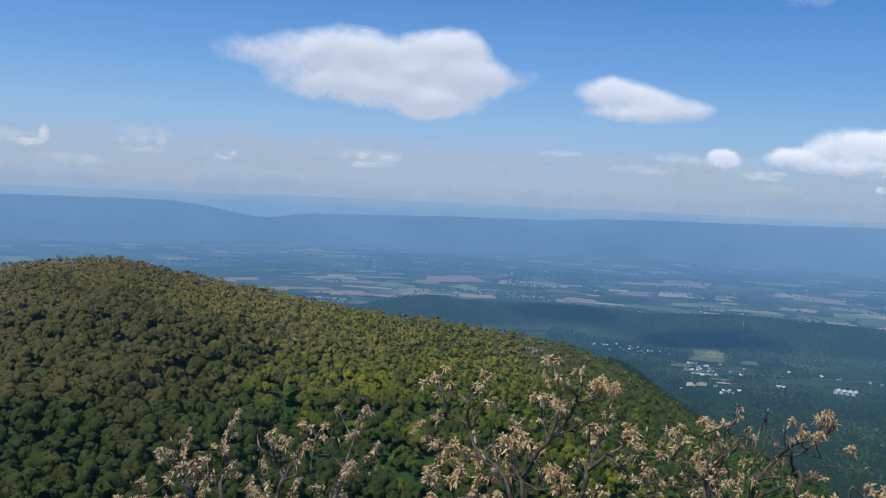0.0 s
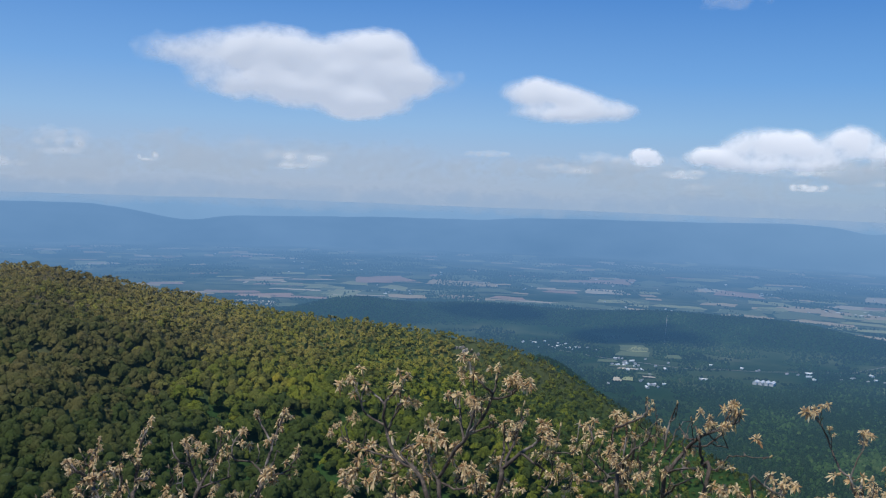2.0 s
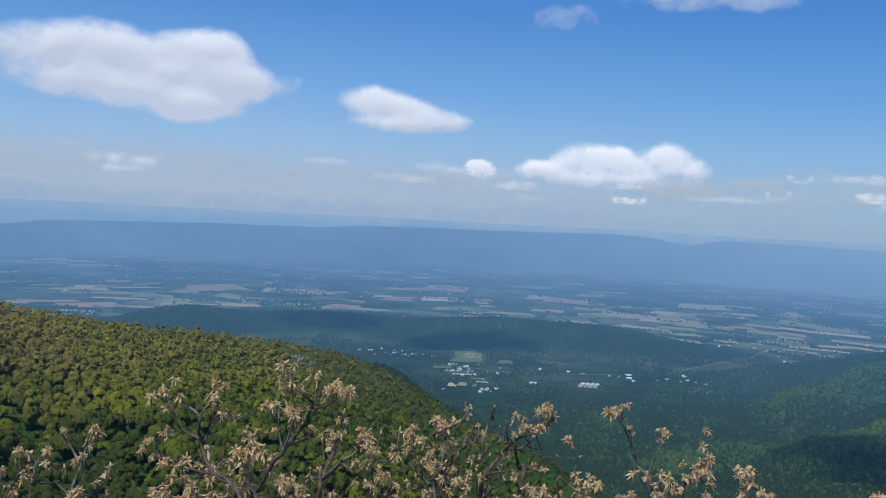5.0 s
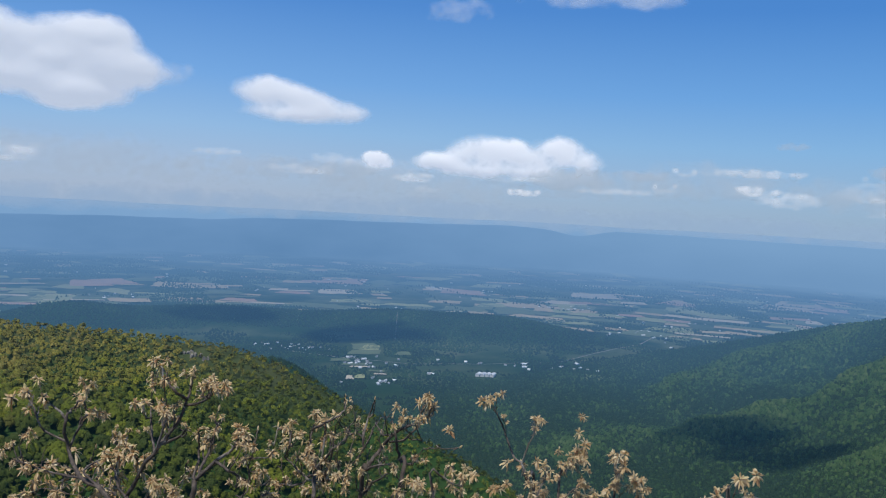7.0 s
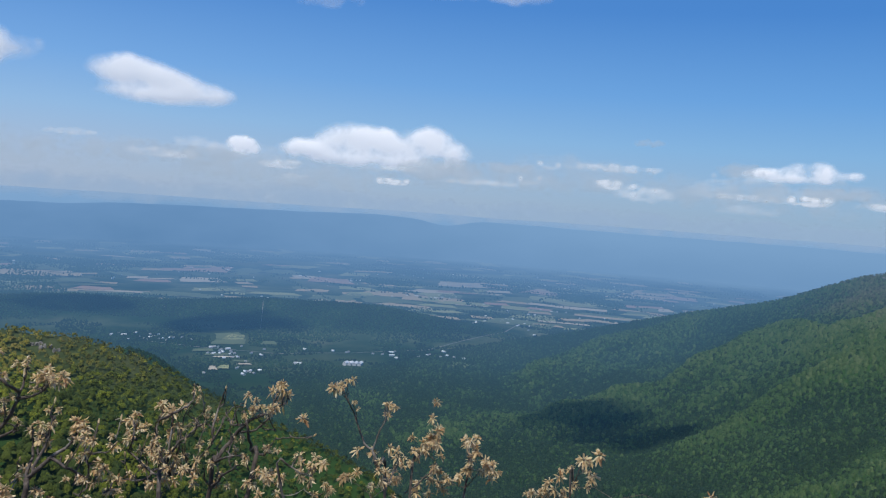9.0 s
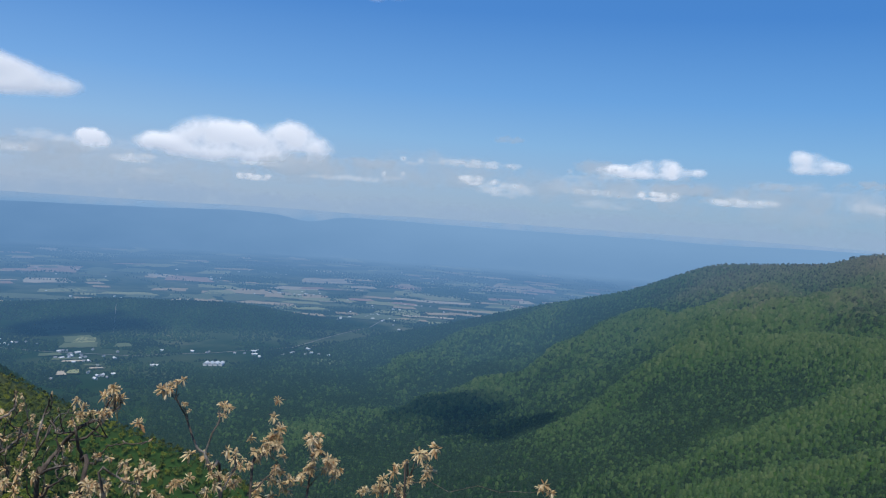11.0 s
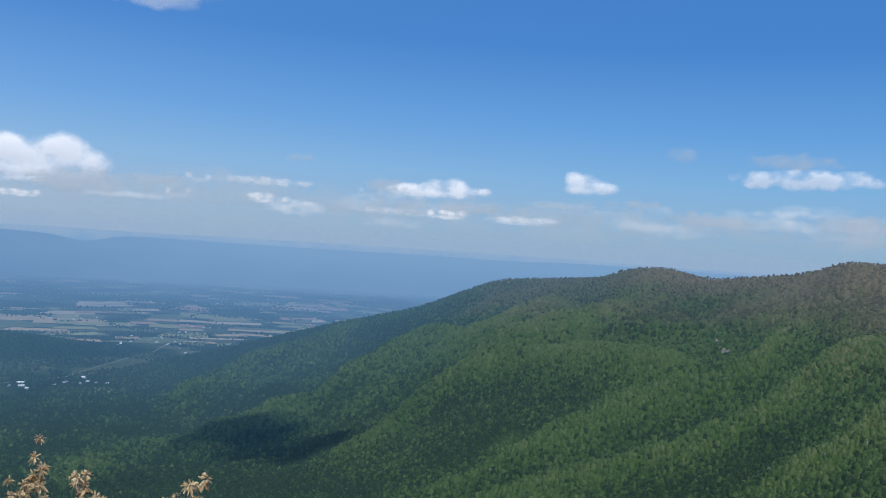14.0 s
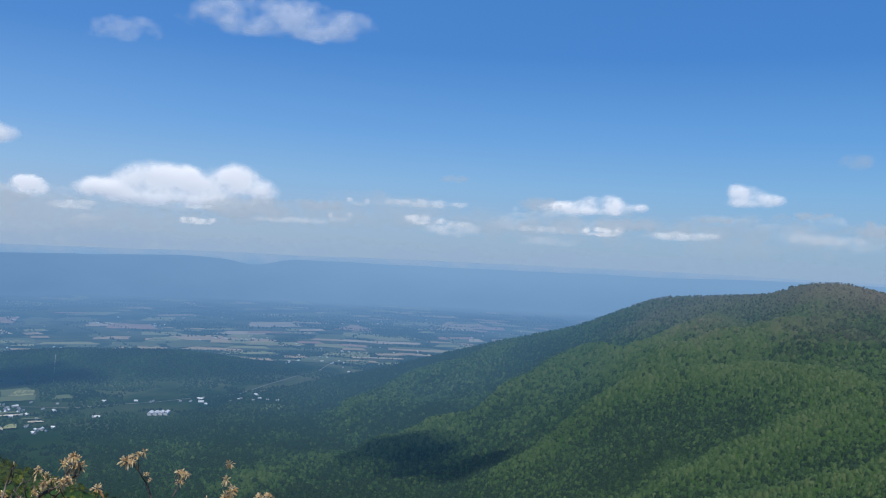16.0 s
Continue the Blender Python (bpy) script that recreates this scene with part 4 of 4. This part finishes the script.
def oak_shrub(eye, stems, limbs, tips, reach, foot, seed, label, girth=1.0, bare=10):
    """A young oak: stems and limbs pass through bearings (azimuth, elevation) from eye at the distance reach(azimuth);
    each tip (azimuth, elevation, size) is a shoot with a tuft of leaves, or a bud if it is small."""
    rng = np.random.default_rng(seed)
    z = float(land(np.array([foot[0]]), np.array([foot[1]]))[0])
    thing = tagged(new("oak_shrub"), label, "shrub", group="young oaks before the overlook")
    thing.location = (foot[0], foot[1], z)
    origin, eye = Vector(thing.location), Vector(eye)
    hosts = []                                 # places along the limbs where others may spring from

    def spot(a, e, loose=0.03):
        c = math.cos(radians(e))
        d = reach(a) * (1 + rng.normal(0, loose))
        return eye + Vector((math.sin(radians(a)) * c, math.cos(radians(a)) * c, math.sin(radians(e)))) * d - origin

    def sight(p):
        v = p + origin - eye
        return math.degrees(math.atan2(v.x, v.y)), math.degrees(math.atan2(v.z, math.hypot(v.x, v.y)))

    def host(a, e, drop):
        """The best place to spring from: near, and somewhat lower."""
        return min(hosts, key=lambda h: math.hypot((h[1] - a) * 0.95, h[2] - e + drop) + 6 * max(0.0, h[2] - e))[0]

    def limb(name, pts, r0, r1, sides=7):
        verts, faces = [], []
        tube(verts, faces, pts, r0 * girth, r1 * girth, sides)
        for _ in range(len(pts) // 4):         # short dead spurs and leaf scars
            p = pts[int(rng.integers(1, len(pts)))]
            out = (Vector(rng.normal(0, 1, 3)) + Vector((0, 0, 0.5))).normalized() * rng.uniform(0.008, 0.022) * girth
            tube(verts, faces, [p, p + out * 0.6, p + out], 0.0026 * girth, 0.0014 * girth, 5)
        hosts.extend((p, *sight(p)) for p in pts)
        return part(name, poly_mesh(name, verts, faces), MAT_BARK, thing)

    starts = [spot(*line[0], 0.01) for line in stems]
    crotch = sum(starts, Vector()) / len(starts)
    crotch = crotch.lerp(Vector((0, 0, 0)), 0.3)
    limb("trunk", crooked([Vector((0, 0, -0.1)), crotch * 0.5 + Vector((0.02, 0.01, 0)), crotch], rng), 0.018, 0.014)
    hosts.clear()
    for line in stems:
        nodes = [spot(a, e, 0.012) for a, e in line]
        limb("stem", crooked([crotch] + nodes, rng), 0.0088, 0.0028)
    for line in limbs:
        a, e = line[0]
        first = min(hosts, key=lambda h: math.hypot(h[1] - a, h[2] - e))[0]
        limb("branch", crooked([first] + [spot(a, e, 0.02) for a, e in line[1:]], rng), 0.0046, 0.0023, 6)
    shoots = list(tips)
    low = sorted(hosts, key=lambda h: h[2])[:int(len(hosts) * 0.6)]
    for _ in range(bare):                      # bare or budding twigs among the leafy ones
        p, a, e = low[int(rng.integers(len(low)))]
        shoots.append((a + rng.normal(0, 0.9), max(e, -19.5) + rng.uniform(0.4, 1.7), rng.choice([0.2, 0.3, 0.34])))
    for a, e, s in shoots:
        tip, base = spot(a, e), host(a, e, 1.1)
        d = tip - base
        mid = base.lerp(tip, 0.5) + Vector(rng.normal(0, 0.1, 3)) * d.length - Vector((0, 0, 0.08)) * d.length
        pts = crooked([base, mid, tip], rng, 0.03)
        tw = limb("twig", pts, 0.0027, 0.0014, 5)
        axis = ((pts[-1] - pts[-3]).normalized() + Vector((0, 0, 0.5))).normalized()
        far_off = (tip + origin - eye).length
        if s < 0.25:
            continue
        if s < 0.36:
            part("bud", bud_mesh("bud", tip, axis, far_off * 0.0042), MAT_LEAF, tw, "pale closed leaf bud")
            continue
        lt = part("leaf_tuft", leaf_cluster("leaf_tuft", tip, axis, far_off * 0.038 * s * rng.uniform(0.9, 1.15), rng), MAT_LEAF, tw)
        lt["kind"] = "stuff"
    return thing


TAN = "young oak with bare grey twigs and tan opening leaves"
WEST_STEMS = (((-13.8, -20.6), (-13.9, -19.2), (-13.7, -17.5), (-13.5, -16.3), (-13.2, -15.7)),
    ((-10.3, -20.8), (-9.9, -19.3), (-10.3, -18.6), (-10.7, -17.2), (-10.9, -16.6)),
    ((-6.6, -20.8), (-6.0, -19.2), (-5.9, -18.7), (-5.5, -17.6), (-5.3, -16.7), (-4.8, -15.5), (-4.6, -14.9)),
    ((-15.6, -20.6), (-16.3, -19.1), (-16.5, -18.4), (-17.3, -17.9), (-17.7, -17.2)))
WEST_LIMBS = (((-9.9, -19.3), (-9.2, -18.0), (-8.7, -16.9), (-8.6, -16.1)), ((-5.9, -18.7), (-6.6, -17.9), (-7.7, -17.7), (-7.9, -16.9), (-7.4, -16.0)),
    ((-5.4, -16.8), (-6.1, -15.6), (-6.4, -15.1)), ((-5.8, -18.7), (-4.3, -18.5), (-4.0, -18.0), (-3.6, -17.4)),
    ((-16.5, -18.4), (-15.7, -18.0), (-14.9, -18.1)), ((-16.6, -18.3), (-16.5, -17.1), (-16.1, -16.5)), ((-13.8, -18.9), (-13.1, -18.6), (-13.0, -18.1)),
    ((-11.1, -18.3), (-11.3, -17.6), (-11.7, -16.5)), ((-9.8, -19.3), (-8.5, -18.9), (-7.9, -18.7)))
WEST_TIPS = ((-13.1, -15.5, 0.8), (-10.9, -16.5, 0.7), (-8.6, -15.9, 0.8), (-7.2, -15.9, 0.9), (-4.6, -14.8, 0.7), (-4.9, -15.4, 0.6), (-6.4, -14.9, 0.6),
    (-5.2, -16.4, 0.8), (-3.6, -17.1, 0.9), (-3.7, -18.6, 0.5), (-17.9, -17.2, 0.8), (-17.2, -17.4, 0.8), (-16.4, -16.7, 0.4), (-16.1, -16.4, 0.4),
    (-16.4, -18.2, 1.0), (-15.6, -18.5, 1.0), (-16.9, -18.5, 0.9), (-17.2, -19.1, 1.0), (-15.1, -19.4, 0.9), (-14.9, -18.1, 0.8), (-11.6, -19.8, 1.1))
WEST_TIPS_LOW = ((-10.9, -19.6, 1.0), (-12.0, -20.1, 0.9), (-9.6, -16.9, 0.7), (-9.1, -17.8, 0.8), (-11.2, -18.3, 0.6), (-8.1, -17.4, 0.7), (-5.4, -18.4, 1.1),
    (-6.0, -19.4, 0.8), (-10.4, -17.2, 0.5), (-8.0, -19.8, 0.5), (-9.4, -20.2, 0.7), (-13.8, -16.9, 0.7), (-14.2, -17.2, 0.6), (-13.1, -18.2, 0.8),
    (-7.5, -19.8, 0.5), (-19.0, -19.0, 0.5), (-19.6, -19.1, 0.3), (-11.7, -16.5, 0.2), (-8.8, -19.4, 0.5), (-17.4, -20.2, 0.8), (-19.3, -20.1, 0.8),
    (-20.5, -19.9, 0.8))
TALL_STEMS = (((6.4, -20.3), (6.3, -18.9), (7.9, -16.4), (9.3, -14.5), (9.7, -13.3), (9.9, -12.2)),
    ((5.7, -20.3), (3.4, -17.6), (2.6, -16.1), (2.4, -14.3), (2.7, -13.8), (3.2, -13.3)),
    ((10.3, -19.9), (10.6, -18.0), (11.8, -16.9), (12.8, -16.2), (13.2, -15.6)))
TALL_LIMBS = (((8.1, -16.2), (7.5, -14.3), (7.5, -13.5)), ((9.6, -13.4), (9.0, -12.7), (8.2, -12.1), (8.1, -11.4)), ((9.5, -13.7), (10.6, -13.5), (11.2, -12.9)),
    ((8.0, -16.4), (8.4, -14.9), (8.6, -13.9)), ((8.5, -15.9), (9.4, -15.5), (9.9, -14.9)), ((2.4, -14.3), (1.6, -13.6), (1.2, -13.1)),
    ((2.4, -15.5), (1.2, -14.9), (0.6, -13.6), (0.2, -12.9)), ((2.8, -16.0), (3.2, -14.5), (3.7, -14.1)),
    ((3.4, -17.8), (1.9, -17.4), (0.6, -16.9), (-0.3, -16.6)), ((10.9, -17.8), (11.3, -16.0), (11.5, -15.3)),
    ((10.7, -18.0), (10.6, -16.4), (10.6, -15.2)), ((6.3, -18.9), (7.7, -19.4), (9.2, -18.6)), ((4.2, -18.7), (3.6, -17.3), (4.5, -16.7)),
    ((6.4, -18.9), (5.5, -17.7), (5.8, -16.2)), ((11.8, -17.0), (13.0, -17.6), (14.0, -18.1)))
TALL_TIPS = ((0.2, -12.7, 1.0), (1.1, -13.0, 1.0), (3.2, -13.2, 1.1), (3.6, -12.6, 0.8), (3.8, -14.1, 1.0), (0.3, -15.2, 0.7), (-0.6, -15.5, 0.6),
    (-0.4, -16.5, 0.6), (0.5, -16.8, 1.0), (8.0, -11.3, 0.9), (8.4, -12.1, 1.0), (7.6, -12.3, 0.4), (7.4, -13.4, 1.1), (8.1, -13.4, 0.7),
    (10.0, -11.5, 0.8), (11.4, -12.5, 1.1), (10.9, -12.2, 0.9), (11.7, -12.6, 0.8), (9.0, -13.7, 0.7), (8.6, -13.8, 0.8), (8.4, -14.6, 0.7),
    (9.9, -14.8, 0.4), (4.1, -17.0, 1.1), (4.8, -16.2, 1.2), (5.5, -16.9, 1.2), (4.5, -17.6, 0.9), (6.1, -16.0, 1.1))
TALL_TIPS_LOW = ((6.6, -16.4, 1.2), (7.2, -16.7, 0.8), (6.3, -15.0, 0.5), (5.4, -15.1, 0.5), (1.5, -17.9, 1.1), (0.7, -18.5, 1.1), (-0.2, -18.5, 0.9),
    (2.4, -17.2, 1.2), (1.8, -19.0, 1.0), (3.5, -18.8, 1.1), (7.6, -18.2, 0.9), (8.6, -18.2, 1.1), (9.2, -18.5, 1.1), (9.7, -17.9, 0.9),
    (4.7, -19.8, 1.0), (11.0, -15.6, 0.9), (11.5, -15.1, 1.1), (11.9, -14.9, 0.7), (13.1, -15.4, 1.1), (13.7, -15.7, 0.9), (14.2, -16.0, 0.8),
    (13.2, -17.0, 0.9), (12.0, -19.1, 0.8), (10.9, -19.2, 0.8), (14.0, -18.1, 0.8), (5.3, -18.2, 0.8), (3.1, -19.8, 0.9), (0.2, -20.1, 0.8))
CROOKED_STEMS = (((18.2, -19.0), (18.6, -18.0), (18.2, -17.1), (17.8, -15.9), (17.8, -14.8)),
    ((21.1, -18.6), (21.5, -17.1), (22.3, -15.8), (23.3, -14.8), (24.2, -14.3), (24.7, -13.6), (25.0, -13.0)),
    ((23.7, -18.2), (23.4, -16.5), (23.2, -15.2), (22.9, -14.2)))
CROOKED_LIMBS = (((18.6, -18.0), (19.7, -17.7), (20.4, -17.0), (21.4, -15.6), (21.7, -14.6)),
    ((22.8, -15.6), (23.6, -15.3), (24.5, -14.5), (25.2, -13.8), (25.5, -13.3)), ((18.3, -17.1), (19.5, -15.8), (20.2, -15.1), (21.0, -14.8)),
    ((21.4, -16.2), (21.1, -15.2), (21.4, -13.8), (21.7, -13.0)), ((18.5, -15.0), (19.1, -14.3), (19.8, -13.7), (19.8, -13.0)),
    ((18.5, -18.0), (17.4, -17.7), (16.1, -16.6), (16.6, -15.7), (16.2, -15.1)), ((18.3, -17.4), (16.9, -18.2), (15.3, -18.2), (14.4, -18.4)),
    ((23.5, -16.9), (24.1, -16.7), (24.6, -16.4)), ((18.6, -17.9), (19.1, -16.5), (19.2, -15.4)), ((18.4, -17.6), (18.6, -15.8), (18.6, -14.6)),
    ((21.5, -17.1), (22.5, -16.8), (23.2, -16.8)), ((21.2, -18.2), (22.2, -17.7), (23.0, -17.3)))
CROOKED_TIPS = ((17.9, -14.0, 1.2), (18.6, -14.5, 0.9), (16.1, -14.8, 0.9), (17.1, -15.2, 0.9), (17.7, -16.1, 0.9), (18.7, -16.7, 1.1), (18.9, -17.2, 0.9),
    (18.1, -16.6, 0.7), (25.0, -12.7, 1.0), (25.5, -13.2, 1.0), (23.8, -14.1, 0.7), (24.0, -13.9, 0.9), (22.4, -15.7, 0.5), (22.5, -16.5, 0.5),
    (23.3, -16.7, 0.6), (20.3, -17.1, 1.0), (20.3, -16.3, 0.5), (21.0, -14.7, 0.6), (20.5, -14.5, 0.5), (19.8, -14.8, 0.4))
CROOKED_TIPS_LOW = ((20.2, -13.0, 0.5), (20.1, -13.5, 0.4), (24.6, -16.3, 0.8), (24.2, -17.6, 0.8), (24.8, -17.6, 0.7), (16.2, -17.9, 0.8), (15.3, -18.0, 0.8),
    (14.8, -18.8, 0.9), (15.3, -15.8, 0.6), (19.2, -15.3, 0.6), (22.7, -13.8, 0.35), (22.9, -13.8, 0.35), (21.7, -13.0, 0.3), (21.7, -14.6, 0.2),
    (19.8, -12.9, 0.25), (19.0, -18.2, 0.9), (17.6, -18.4, 0.8), (21.6, -17.9, 0.7), (16.8, -17.4, 0.7), (19.6, -16.8, 0.6), (14.3, -17.6, 0.7))
NEAR_STEMS = (((29.9, -19.2), (29.2, -17.8), (28.9, -16.9), (28.1, -16.1), (27.5, -14.7), (27.0, -13.8), (26.7, -13.2)),
    ((31.3, -19.0), (31.7, -17.1), (32.1, -16.6), (33.0, -15.6), (32.6, -14.8)), ((35.0, -18.6), (35.1, -16.8), (35.1, -16.1)),
    ((23.1, -19.6), (23.6, -18.0), (23.9, -17.3)))
NEAR_LIMBS = (((29.0, -16.8), (29.3, -15.0), (29.5, -14.1)), ((33.1, -18.4), (32.9, -17.4), (32.4, -16.8)), ((35.2, -17.0), (35.8, -16.6), (36.3, -16.9)),
    ((23.4, -18.7), (24.5, -18.4), (24.9, -18.0)), ((29.8, -18.8), (30.4, -17.7), (30.5, -16.9)))
NEAR_TIPS = ((26.5, -12.8, 1.1), (26.9, -12.5, 0.9), (27.4, -13.8, 0.5), (29.5, -13.8, 0.9), (28.9, -16.9, 1.0), (29.3, -17.4, 0.8), (31.9, -16.5, 1.0),
    (32.3, -16.1, 0.9), (32.5, -14.5, 1.0), (33.0, -15.1, 1.1), (32.9, -15.9, 0.9), (34.9, -16.0, 1.0), (35.6, -16.3, 1.0), (36.3, -16.9, 1.0),
    (36.9, -17.0, 0.7), (35.9, -17.5, 1.0))
NEAR_TIPS_LOW = ((33.7, -18.1, 1.0), (34.5, -18.0, 1.0), (32.9, -17.8, 0.9), (30.4, -16.7, 0.9), (30.5, -17.5, 0.8), (31.2, -17.3, 0.7), (31.8, -18.6, 1.0),
    (30.3, -18.4, 0.9), (24.0, -17.2, 1.0), (24.9, -18.0, 1.0), (24.8, -18.8, 0.9), (27.1, -18.4, 0.9), (23.0, -18.7, 0.9), (21.9, -18.4, 0.9),
    (28.8, -18.9, 0.8), (35.1, -17.4, 0.8), (26.2, -19.2, 0.7))
oak_shrub((0, 0, EYE), WEST_STEMS, WEST_LIMBS, WEST_TIPS + WEST_TIPS_LOW, lambda a: 5.1, (-0.95, 4.9), 1,
          "low young oak with sparse tan leaf tufts before the forested ridge", 1.5, 14)
oak_shrub((0, 0, EYE), TALL_STEMS, TALL_LIMBS, TALL_TIPS + TALL_TIPS_LOW, lambda a: 3.5 - 0.06 * a, (0.32, 3.2), 2,
          "broad young oak with dark crooked limbs and dense tan leaves", 1.05, 16)
oak_shrub((0, 0, EYE), CROOKED_STEMS, CROOKED_LIMBS, CROOKED_TIPS + CROOKED_TIPS_LOW, lambda a: 3.15 - 0.027 * a, (0.95, 2.75), 3,
          "twiggy young oak with grey twigs, buds and reddish tan leaves", 0.78, 30)
oak_shrub((0.18, 0.12, EYE - 0.03), NEAR_STEMS, NEAR_LIMBS, NEAR_TIPS + NEAR_TIPS_LOW, lambda a: np.interp(a, [26, 29, 32, 37, 42], [1.65, 1.6, 1.95, 1.8, 1.28]), (1.15, 1.6), 4, TAN, 0.36, 0)
oak_shrub((0.18, 0.12, EYE - 0.03), (((42.2, -18.9), (42.4, -17.7), (42.6, -17.0), (42.8, -16.3)),),
          (), ((42.9, -16.1, 1.2), (43.3, -16.2, 0.8), (42.0, -16.8, 0.6), (42.5, -17.6, 0.9), (41.2, -18.1, 1.0), (40.6, -18.0, 0.9), (39.8, -18.4, 0.8), (41.8, -18.1, 0.8), (51.3, -17.6, 0.9)),
          lambda a: 1.28, (1.12, 1.05), 5, TAN, 0.2, 0)

# ---- bare rock among the trees ----


def rock_material():
    m = Nodes("pale_rock")
    n = m.noise(0.35, 5.0, 0.65)
    m.put(m.bsdf, "Base_Color", m.ramp(n, [(0.3, (0.10, 0.09, 0.08)), (0.6, (0.27, 0.25, 0.225))]))
    m.put(m.bsdf, "Roughness", 0.9)
    m.bump(n, 0.8, 1.5)
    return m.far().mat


MAT_ROCK = rock_material()


def outcrop(az, r, size, seed, label):
    """A craggy ledge: a few split blocks that lean out of the slope."""
    p = polar(az, r, 0)
    z = float(land(np.array([p.x]), np.array([p.y]))[0])
    ob = tagged(new("rock_outcrop"), label, "rock")
    ob.matrix_world = pose(p.x, p.y, z, 0, 0, -az)
    rng = np.random.default_rng(seed)
    for k in range(int(rng.integers(3, 6))):
        bm = bmesh.new()
        bmesh.ops.create_icosphere(bm, subdivisions=2, radius=0.5)
        off = Vector(rng.uniform(0, 40, 3))
        for v in bm.verts:
            v.co *= 1 + 0.5 * noise.noise(v.co * 2.2 + off)
        s = Vector((rng.uniform(0.35, 0.8), rng.uniform(0.4, 0.8), rng.uniform(0.7, 1.5))) * size
        bm.transform(Matrix.LocRotScale(Vector((rng.uniform(-0.9, 0.9) * size, rng.uniform(-0.3, 0.8) * size, size * 0.3)), Euler((rng.uniform(-0.3, 0.5), rng.uniform(-0.5, 0.5), rng.uniform(0, 3))), s))
        part("ledge", bm, MAT_ROCK, ob)
    return ob


def ground_at(az, el, start=250.0):
    """How far off the sight line at that bearing meets the land."""
    x, y, r = math.sin(radians(az)), math.cos(radians(az)), start
    while r < 3000 and EYE + r * math.tan(radians(el)) > float(land(np.array([r * x]), np.array([r * y]))[0]) + 2:
        r += 4
    return r


PALE = "pale grey rock outcrop among trees on the mountainside"
for k, (a, e, sz) in enumerate(((72.6, -5.5, 5.0), (73.0, -6.1, 5.5), (73.7, -6.1, 2.5), (74.6, -4.3, 2.2), (6.3, -10.4, 3.0), (6.9, -10.65, 3.4), (7.5, -10.95, 2.8), (81.5, -10.5, 2.2), (75.0, -13.6, 2), (76.2, -12.9, 2.6), (79.2, -11.5, 2), (58.9, -2.75, 3.2))):
    outcrop(a, ground_at(a, e), sz, 500 + k, PALE)
rd, rz = right_crest(np.array([71.7]))
outcrop(71.7, float(rd[0]), 4, 520, "dark boulder standing in the notch of the ridge")
